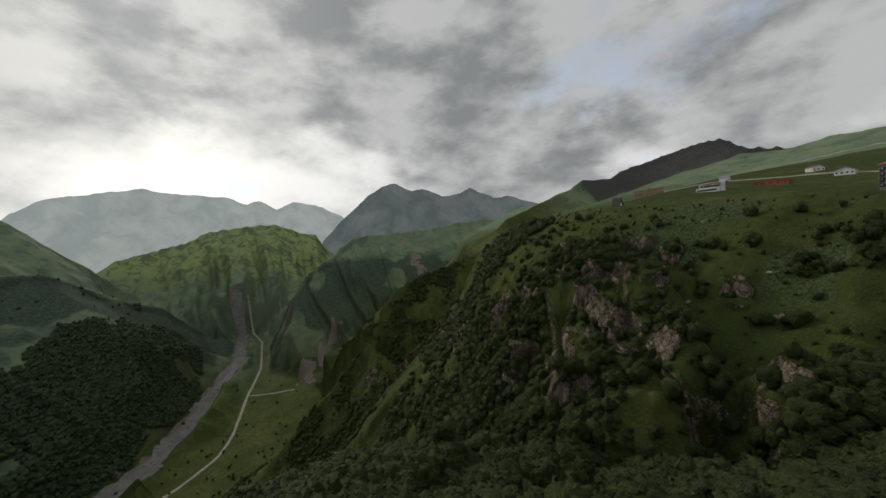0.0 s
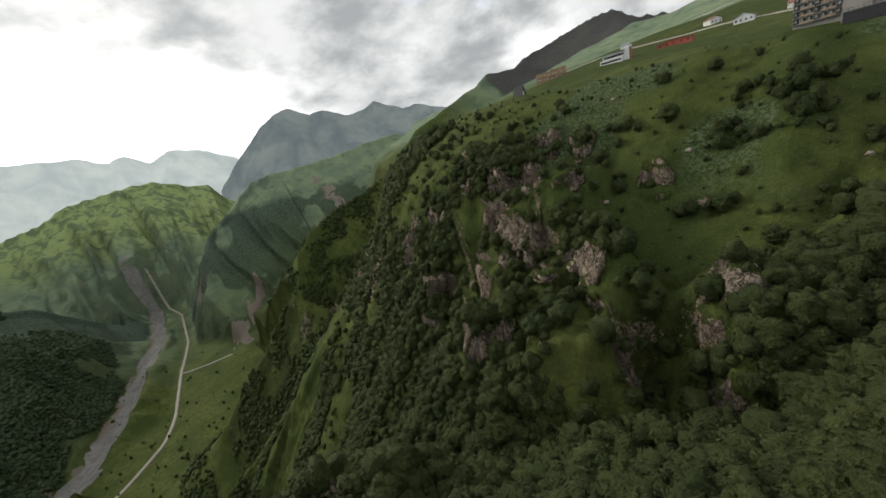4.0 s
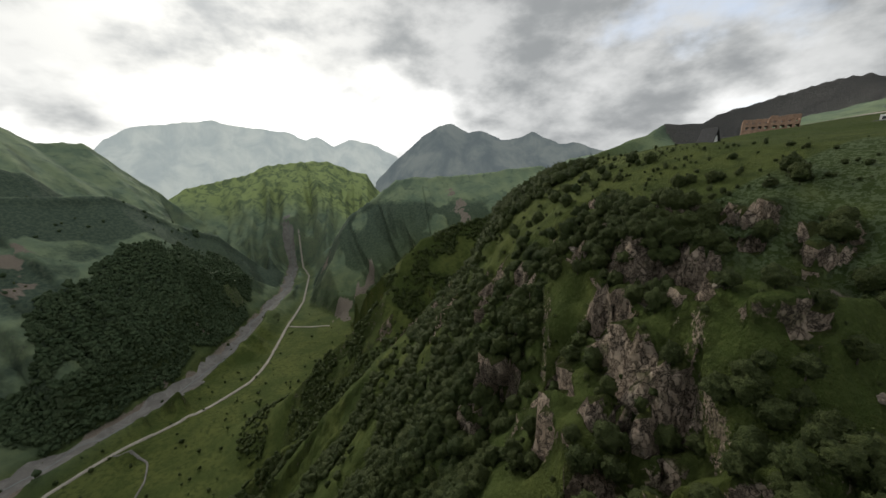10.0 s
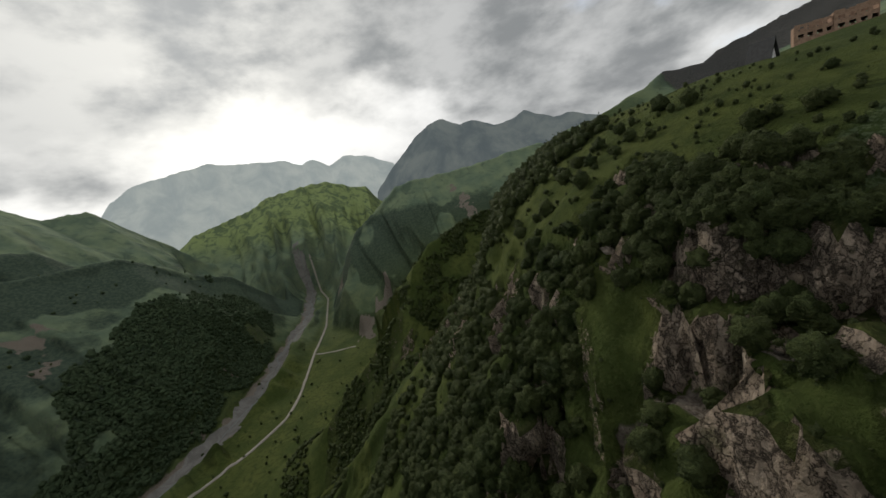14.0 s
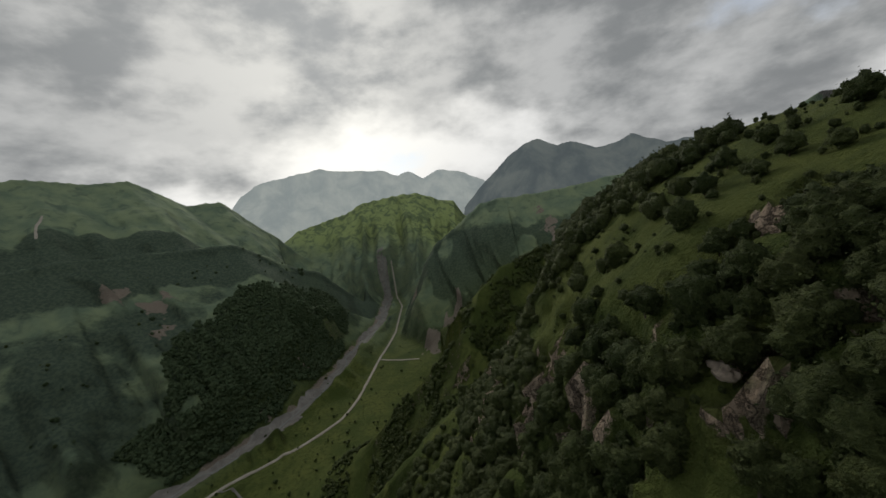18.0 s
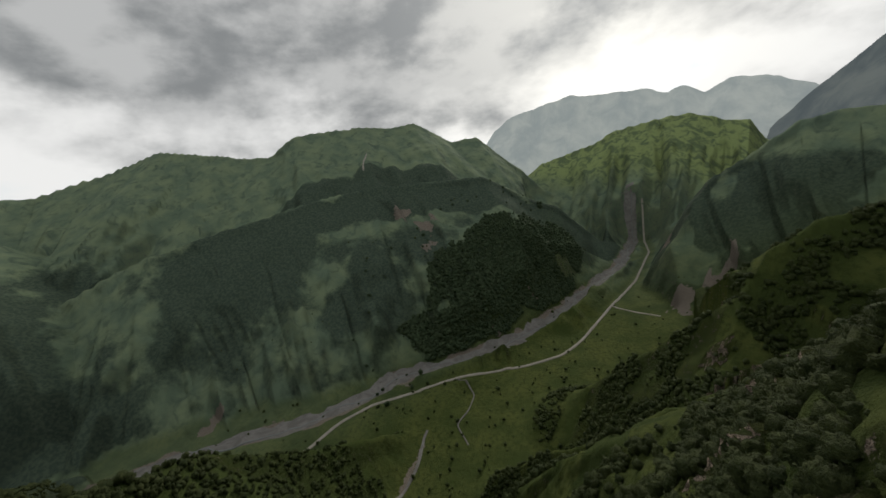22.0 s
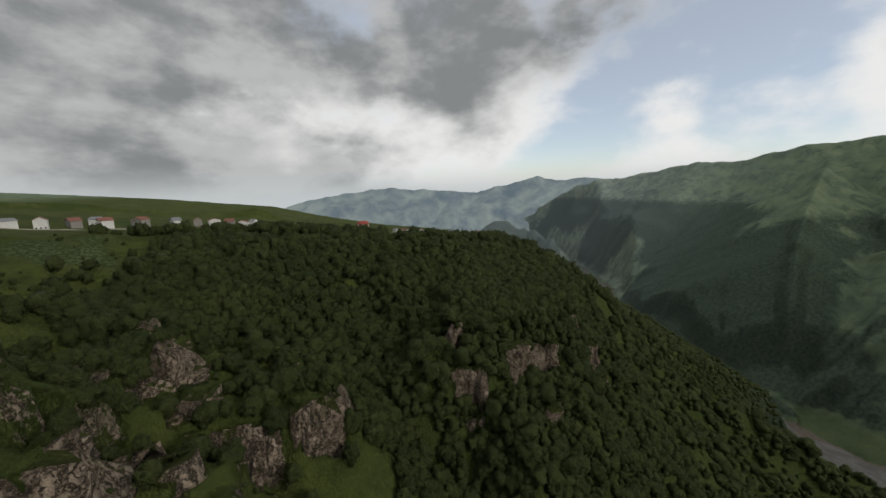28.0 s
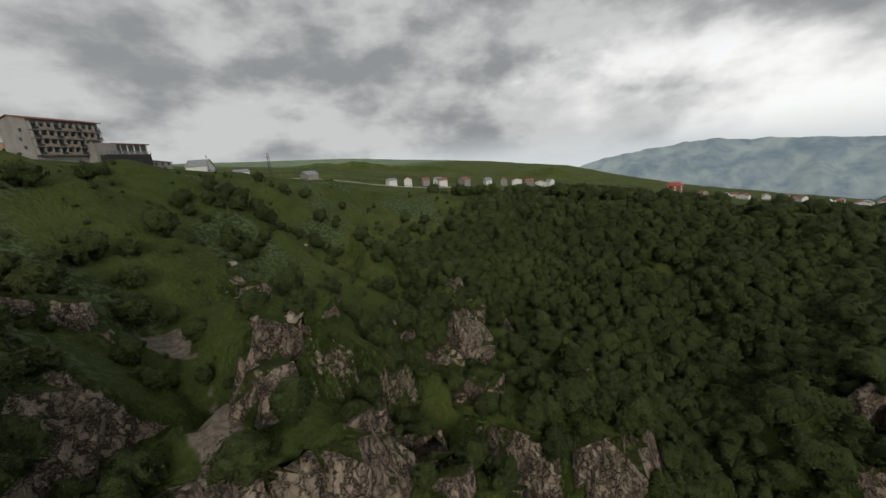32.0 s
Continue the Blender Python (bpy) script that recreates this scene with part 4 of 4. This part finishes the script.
STEEL_ROOF = plain("grey_sheet_roof", (0.28, 0.29, 0.30), 0.5, 0.2, 0.5, 0, 0.3)
WOOD = plain("weathered_timber", (0.17, 0.11, 0.07), 0.9, 0.3, 1.0)
BRICKS = plain("orange_brick", (0.33, 0.215, 0.15), 0.95, 0.3, 0.8)
RED = plain("red_paint", (0.36, 0.085, 0.06), 0.6, 0.2, 0.5)
RAIL = plain("dark_metal", (0.06, 0.06, 0.06), 0.5, 0.2, 1.0, 0, 0.6)
DARK = plain("dark_awning", (0.035, 0.036, 0.038), 0.8, 0.2, 0.8)
CURTAIN = plain("pale_curtain", (0.62, 0.60, 0.55), 0.9, 0.15, 1.0)
ORANGE = plain("brown_balcony_panel", (0.30, 0.22, 0.16), 0.8, 0.2, 1.0)


def box(bm, x0, x1, y0, y1, z0, z1):
    v = [bm.verts.new(p) for p in ((x0, y0, z0), (x1, y0, z0), (x1, y1, z0), (x0, y1, z0), (x0, y0, z1), (x1, y0, z1), (x1, y1, z1), (x0, y1, z1))]
    for f in ((3, 2, 1, 0), (4, 5, 6, 7), (0, 1, 5, 4), (1, 2, 6, 5), (2, 3, 7, 6), (3, 0, 4, 7)):
        bm.faces.new([v[i] for i in f])


def prism(bm, outline, y0, y1):
    """An outline in x and z, drawn out along y."""
    a = [bm.verts.new((x, y0, z)) for x, z in outline]
    b = [bm.verts.new((x, y1, z)) for x, z in outline]
    bm.faces.new(a[::-1])
    bm.faces.new(b)
    for i in range(len(a)):
        j = (i + 1) % len(a)
        bm.faces.new((a[i], a[j], b[j], b[i]))
    bmesh.ops.recalc_face_normals(bm, faces=bm.faces)


def gable_prism(bm, outline, x0, x1):
    """An outline in y and z, drawn out along x."""
    a = [bm.verts.new((x0, y, z)) for y, z in outline]
    b = [bm.verts.new((x1, y, z)) for y, z in outline]
    bm.faces.new(a)
    bm.faces.new(b[::-1])
    for i in range(len(a)):
        j = (i + 1) % len(a)
        bm.faces.new((a[i], a[j], b[j], b[i]))
    bmesh.ops.recalc_face_normals(bm, faces=bm.faces)


def part(name, bm, mat, parent, label=""):
    me = bpy.data.meshes.new(name)
    bm.to_mesh(me)
    bm.free()
    me.materials.append(mat)
    ob = new(name, me)
    ob.parent = parent
    if label:
        tagged(ob, label)
    return ob


def block(name, dims, mat, parent, label=""):
    bm = bmesh.new()
    box(bm, *dims)
    return part(name, bm, mat, parent, label)


def stand(name, x, y, turn, label, category, group="", sink=0.0, z=None):
    ob = new(name)
    ob.matrix_world = pose(x, y, float(ground_at(x, y)) - sink if z is None else z, 0, 0, turn)
    tagged(ob, label, category, group)
    return ob


def hotel():
    """Five-storey block with balconies on its long side (towards -y), and a low wing with a terrace."""
    h = stand("hotel", 206, 65, HOTEL_TURN, "grey five-storey hotel with rows of balconies and red roof", "hotel", z=12.2)
    h.matrix_world = h.matrix_world @ Matrix.Scale(0.9, 4)
    L, Dp, fl = 25.5, 13.0, 3.15
    bm = bmesh.new()
    gable_prism(bm, [(0.0, -7), (Dp, -7), (Dp, 4 * fl + 1.4), (Dp * 0.55, 4 * fl + 3.0), (0.0, 4 * fl + 1.6)], 0, L)
    part("wall", bm, PLASTER, h)
    bm = bmesh.new()
    gable_prism(bm, [(-1.6, 4 * fl + 1.2), (Dp * 0.55, 4 * fl + 3.05), (Dp + 0.5, 4 * fl + 1.45), (Dp + 0.5, 4 * fl + 1.75), (Dp * 0.55, 4 * fl + 3.4), (-1.6, 4 * fl + 1.6)], -0.5, L + 0.5)
    part("roof", bm, TILE, h, "red-brown sheet roof")
    for k in range(4):
        z = 0.7 + k * fl
        block("balcony_slab", (-0.2, L + 0.2, -1.5, 0.0, z - 0.25, z), PLASTER, h)
        n = 10
        for i in range(n):
            x0 = 0.3 + i * (L - 0.6) / n
            w = (L - 0.6) / n
            if k == 0 and i > 6:
                continue
            block("window", (x0 + 0.25, x0 + w - 0.25, -0.06, 0.03, z + 0.1, z + 2.25), GLASS, h)
            block("curtain", (x0 + 0.3, x0 + 0.3 + w * RNG.uniform(0.2, 0.45), -0.09, -0.05, z + 0.15, z + 2.2), CURTAIN, h)
            block("divider", (x0 - 0.08, x0 + 0.08, -1.45, 0.0, z, z + fl - 0.3), PLASTER, h)
            block("railing", (x0 + 0.15, x0 + w - 0.15, -1.5, -1.42, z + 0.1, z + 0.95), ORANGE if (i * 7 + k * 3) % 3 else RAIL, h)
    for i, z in enumerate((3.0, 6.2, 9.4)):
        block("end_window", (-0.06, 0.03, 3 + i % 2, 4.2 + i % 2, z, z + 1.3), GLASS, h)
    # low wing
    block("wing_wall", (18.0, 27.4, -4.5, 6, -7, 5.4), PLASTER, h)
    block("wing_hall", (27.4, 44, -2.5, 7, -7, 5.2), PLASTER, h)
    block("wing_roof", (26.8, 44.8, -3.6, 7.5, 5.2, 5.7), TILE, h, "flat red-brown roof of the wing")
    for i in range(5):
        block("wing_window", (28.0 + i * 3.2, 30.4 + i * 3.2, -2.6, -2.45, 2.4, 4.6), GLASS, h)
        block("wing_post", (30.6 + i * 3.2, 30.95 + i * 3.2, -2.9, -2.5, -1, 5.2), WHITE, h)
    block("terrace", (19, 40, -8.5, -2.4, 0.1, 0.5), CONCRETE, h)
    block("terrace_glazing", (19.3, 39.7, -8.3, -2.6, -5.0, 0.1), DARK, h, "dark glazed room below the terrace")
    for i in range(14):
        block("terrace_post", (19.2 + i * 1.58, 19.32 + i * 1.58, -8.4, -8.28, 0.5, 1.55), RAIL, h)
    block("terrace_rail", (19, 40, -8.42, -8.3, 1.5, 1.6), RAIL, h)


HOTEL_TURN = -85.0
hotel()


def house(name, x, y, turn, w, d, hgt, roof_h, wall, roof_mat, label, category="house", windows=3, group="", lean=0.5, z=None):
    """A gabled house: walls, roof with eaves, door and windows."""
    h = stand(name, x, y, turn, label, category, group, 0.5, z)
    block("wall", (-w / 2, w / 2, -d / 2, d / 2, -2.0, hgt), wall, h)
    bm = bmesh.new()
    e, t = 0.5, 0.25
    prism(bm, [(-w / 2 - e, hgt), (w * (lean - 0.5), hgt + roof_h), (w / 2 + e, hgt), (w / 2 + e, hgt + t), (w * (lean - 0.5), hgt + roof_h + t), (-w / 2 - e, hgt + t)], -d / 2 - e, d / 2 + e)
    part("roof", bm, roof_mat, h)
    bm = bmesh.new()
    prism(bm, [(-w / 2, hgt), (w / 2, hgt), (w * (lean - 0.5), hgt + roof_h - 0.05)], -d / 2 + 0.02, d / 2 - 0.02)
    part("gable", bm, wall, h)
    for side in (-1, 1):
        for i in range(windows):
            cx = -w / 2 + (i + 0.5) * w / windows
            lo, hi = sorted((side * (d / 2 - 0.03), side * (d / 2 + 0.06)))
            pane = block("window", (cx - 0.55, cx + 0.55, lo, hi, 1.0, 2.3), GLASS, h)
    block("door", (w / 2 - 0.02, w / 2 + 0.07, -0.5, 0.5, -0.3, 2.0), WOOD, h)
    return h


def a_frame():
    h = stand("a_frame_cabin", 170, 215, 20, "dark steep-roofed A-frame cabin with a pale gable", "cabin", sink=0.4)
    bm = bmesh.new()
    prism(bm, [(-2.6, 0.2), (0, 6.6), (2.6, 0.2)], -3.2, 3.2)
    part("gable", bm, WHITE, h, "pale boarded gable")
    bm = bmesh.new()
    prism(bm, [(-3.4, -0.4), (-3.1, -0.4), (0, 6.75), (3.1, -0.4), (3.4, -0.4), (0, 7.35)], -4.2, 4.0)
    part("roof", bm, RAIL, h, "dark steep roof reaching the ground")
    for side in (-1, 1):
        lo, hi = sorted((side * 3.15, side * 3.28))
        block("window", (-0.9, 0.9, lo, hi, 3.2, 4.6), GLASS, h)
    block("base", (-3.0, 3.0, -3.6, 3.6, -2.0, 0.2), WHITE, h)


a_frame()


def ruin():
    """Unfinished orange brick shell: open windows, broken top, pieces of wall."""
    h = stand("brick_ruin", 230, 240, -42, "unfinished orange brick shell with empty window holes", "ruin", sink=0.5)
    for cx, w, d, top in ((-6.5, 12, 9, 7.0), (6.5, 13, 9, 8.4)):
        for side in (-1, 1):
            y0, y1 = sorted((side * d / 2, side * (d / 2 - 0.45)))
            n = 4
            for i in range(n):
                x0 = cx - w / 2 + i * w / n
                jag = RNG.uniform(-0.9, 0.4)
                block("pier", (x0, x0 + 1.25, y0, y1, -3, top + jag), BRICKS, h)
                block("spandrel", (x0 + 1.25, x0 + w / n, y0, y1, -3, 1.3), BRICKS, h)
                block("spandrel", (x0 + 1.25, x0 + w / n, y0, y1, 2.9, 4.6), BRICKS, h)
                block("lintel", (x0 + 1.25, x0 + w / n, y0, y1, 6.0, top + jag * 0.5), BRICKS, h)
            block("end_wall", (cx + side * w / 2 - 0.2, cx + side * w / 2 + 0.2, -d / 2 + 0.46, d / 2 - 0.46, -3, top - 0.3), BRICKS, h)
        block("floor_slab", (cx - w / 2 + 0.25, cx + w / 2 - 0.25, -d / 2 + 0.47, d / 2 - 0.47, 3.2, 3.5), CONCRETE, h)


ruin()


def white_block():
    """White stepped building on the edge, with long window bands."""
    h = stand("white_house", 232, 178, -75, "white stepped building with long dark window bands", "building", sink=0.3)
    block("lower_wall", (-8, 8, -4.5, 5, -5, 2.6), WHITE, h)
    block("upper_wall", (-7, 9, -1.5, 5, 2.6, 6.0), WHITE, h)
    block("stair_tower", (8.0, 12, -1, 4, -5, 8.6), WHITE, h)
    bm = bmesh.new()
    prism(bm, [(-8.2, 6.0), (9.4, 6.5), (9.4, 6.75), (-8.2, 6.25)], -3.4, 5.4)
    part("roof", bm, STEEL_ROOF, h)
    block("band_window", (-7.2, 7.4, -4.58, -4.45, 0.4, 1.7), GLASS, h)
    block("band_window", (-6.4, 8.4, -1.58, -1.45, 3.4, 5.0), GLASS, h)
    block("terrace", (-9.5, -6.0, -6.5, 5, -0.4, 0), CONCRETE, h)
    for i in range(6):
        block("mullion", (-6.2 + i * 2.6, -6.0 + i * 2.6, -1.66, -1.55, 3.3, 5.1), WHITE, h)
    block("end_cladding", (12.0, 12.12, -0.8, 3.8, -4, 7.5), TILE, h)


white_block()
# long red tarpaulin-roofed shed and small houses on the plateau
house("red_shed", 262, 150, -75, 22, 6, 2.6, 1.2, RED, RED, "long low red shed on the plateau meadow", "shed", 5)
house("small_house", 300, 125, -75, 11, 8, 3.0, 2.8, WHITE, STEEL_ROOF, "small white house with a grey hipped roof", windows=4)
house("roadside_building", 268, 30, -75, 34, 12, 7.5, 2.4, BRICKS, WHITE, "long tan stone lodge with a pale dormered roof", "building", 9)
house("terrace_house", 214, 22, -85, 20, 7, 2.2, 1.0, PLASTER, TILE, "low grey annex with red-brown roof below the hotel", "building", 6)
house("chalet", 292, -8, -80, 18, 10, 6.0, 4.0, WHITE, STEEL_ROOF, "white chalet with a steep dark grey roof", windows=5)
house("white_hall", 238, -30, -60, 16, 11, 4.5, 4.0, WHITE, STEEL_ROOF, "white gabled hall near the plateau edge", "hall", 4)
house("white_annex", 226, -48, -40, 18, 8, 3.2, 1.6, WHITE, STEEL_ROOF, "low white annex beside the gabled hall", "building", 5)
house("glazed_house", 190, -70, -30, 11, 8, 4.0, 2.6, PLASTER, STEEL_ROOF, "grey glazed house on the meadow", windows=4)
for bx, by, turn, w in ((320, 105, 10, 9), (330, 160, -20, 10), (345, 60, 30, 12), (300, 215, 15, 8)):
    house("plateau_house", bx, by, turn, w, 7, 3.2, 2.0, WHITE if w != 12 else PLASTER, TILE if w > 8 else STEEL_ROOF, "small plastered house on the plateau meadow", "house", 3, "houses on the plateau meadow")


def mast(x, y, tall, label):
    """Lattice mast: three legs, rings of bracing, and panel antennas."""
    h = stand("radio_mast", x, y, 0, label, "mast", "masts behind the hotel", 0.5)
    for k in range(3):
        a = k * math.tau / 3
        bm = bmesh.new()
        px, py = math.cos(a), math.sin(a)
        box(bm, px * 0.8 - 0.08, px * 0.8 + 0.08, py * 0.8 - 0.08, py * 0.8 + 0.08, 0, tall)
        part("leg", bm, RAIL, h)
    for i in range(int(tall / 2)):
        block("brace", (-0.75, 0.75, -0.7, 0.7, 1 + i * 2, 1.12 + i * 2), RAIL, h)
    for k in range(3):
        a = k * math.tau / 3 + 0.5
        block("antenna", (math.cos(a) * 1.1 - 0.15, math.cos(a) * 1.1 + 0.15, math.sin(a) * 1.1 - 0.15, math.sin(a) * 1.1 + 0.15, tall - 3, tall - 1), WHITE, h)


mast(268, 0, 22, "grey lattice radio mast with white panel antennas")
mast(214, -62, 17, "thin grey lattice mast on the plateau")


def pole(x, y, tall):
    h = stand("utility_pole", x, y, 0, "thin dark utility pole on the plateau", "pole", "utility poles", 0.3)
    bm = bmesh.new()
    bmesh.ops.create_cone(bm, cap_ends=True, segments=8, radius1=0.16, radius2=0.1, depth=tall, matrix=Matrix.Translation((0, 0, tall / 2)))
    part("shaft", bm, WOOD, h)
    block("crossarm", (-0.9, 0.9, -0.06, 0.06, tall - 0.9, tall - 0.75), WOOD, h)


for px, py, ph in ((205, -60, 12), (222, -20, 10), (198, -85, 9), (170, -95, 9), (250, 60, 10), (262, 100, 9), (275, 180, 9), (-135, -330, 14)):
    pole(px, py, ph)


def round_house():
    h = stand("round_tower_house", -160, -399, 0, "round red-brown tower house with rows of windows", "building", sink=1.0)
    bm = bmesh.new()
    bmesh.ops.create_cone(bm, cap_ends=True, segments=28, radius1=10, radius2=10.6, depth=16, matrix=Matrix.Translation((0, 0, 8)))
    part("wall", bm, TILE, h)
    bm = bmesh.new()
    bmesh.ops.create_cone(bm, cap_ends=True, segments=28, radius1=11.2, radius2=7.0, depth=4, matrix=Matrix.Translation((0, 0, 18)))
    part("roof", bm, RED, h)
    for k in range(4):
        for i in range(14):
            a = i * math.tau / 14
            bm = bmesh.new()
            box(bm, -0.8, 0.8, -0.1, 0.1, 2 + k * 3.7, 4 + k * 3.7)
            w = part("window", bm, WHITE if i % 2 else GLASS, h)
            w.matrix_local = pose(10.45 * math.cos(a), 10.45 * math.sin(a), 0, 0, 0, math.degrees(a) + 90)


round_house()
# scattered village on the plateau
VILLAGE = [(190, -230), (175, -245), (160, -265), (150, -292), (140, -272), (118, -300), (90, -322), (53, -358), (36, -334), (6, -392), (20, -380), (70, -345),
           (-226, -409), (-256, -420), (-294, -399), (-323, -375), (-349, -362), (-362, -336), (-385, -322), (-322, -415), (-430, -430), (-293, -437), (-270, -470), (-340, -460), (-380, -400), (-405, -372), (-410, -480), (-460, -500),
           (-500, -470), (-520, -520), (-470, -560), (-550, -590), (-240, -500), (-300, -540), (-360, -560), (-420, -610)]
for k, (vx, vy) in enumerate(VILLAGE):
    wall, roof_mat, words = ((WHITE, STEEL_ROOF, "white village house with a grey sheet roof"), (WHITE, TILE, "white village house with a red-brown roof"), (PLASTER, TILE, "grey village house with a red-brown roof"))[k % 3]
    house("village_house", vx, vy, float(RNG.uniform(-80, 80)), float(RNG.uniform(8, 14)), float(RNG.uniform(7, 10)), float(RNG.uniform(4.2, 6.5)) + (2.5 if k < 12 else 0.0), float(RNG.uniform(2, 3.5)), wall, roof_mat, words, "house", 3, "village houses on the plateau")


# ---------------------------------------------------------------- loose rocks
def boulder_mesh(seed):
    bm = bmesh.new()
    bmesh.ops.create_icosphere(bm, subdivisions=3, radius=1)
    for v in bm.verts:
        n = noise.noise(v.co * 1.3 + Vector((seed, 0, 0))) * 0.5 + noise.noise(v.co * 3.1 + Vector((0, seed, 0))) * 0.2
        v.co *= 1 + n
        v.co.z *= 0.75
    me = bpy.data.meshes.new("boulder")
    bm.to_mesh(me)
    bm.free()
    me.materials.append(ROCK)
    return me


BOULDERS = [boulder_mesh(s) for s in (1.7, 5.2, 9.9)]
for k, (bx, by, size) in enumerate(((74, 12, 2.2), (77, 16, 1.3), (72, 24, 1.6), (84, 108, 1.4), (96, 84, 1.3), (150, 118, 1.2), (132, 70, 1.2), (78, 76, 2.0), (90, 150, 1.6), (82, 178, 1.8), (140, 20, 1.1), (58, 104, 1.8))):
    b = new("boulder", BOULDERS[k % 3])
    b.matrix_world = pose(bx, by, float(ground_at(bx, by)) + size * 0.2, 0, 0, k * 47) @ Matrix.Scale(size, 4)
    tagged(b, "pale grey-brown boulder lying on the grassy slope", "boulder", "boulders on the slope")
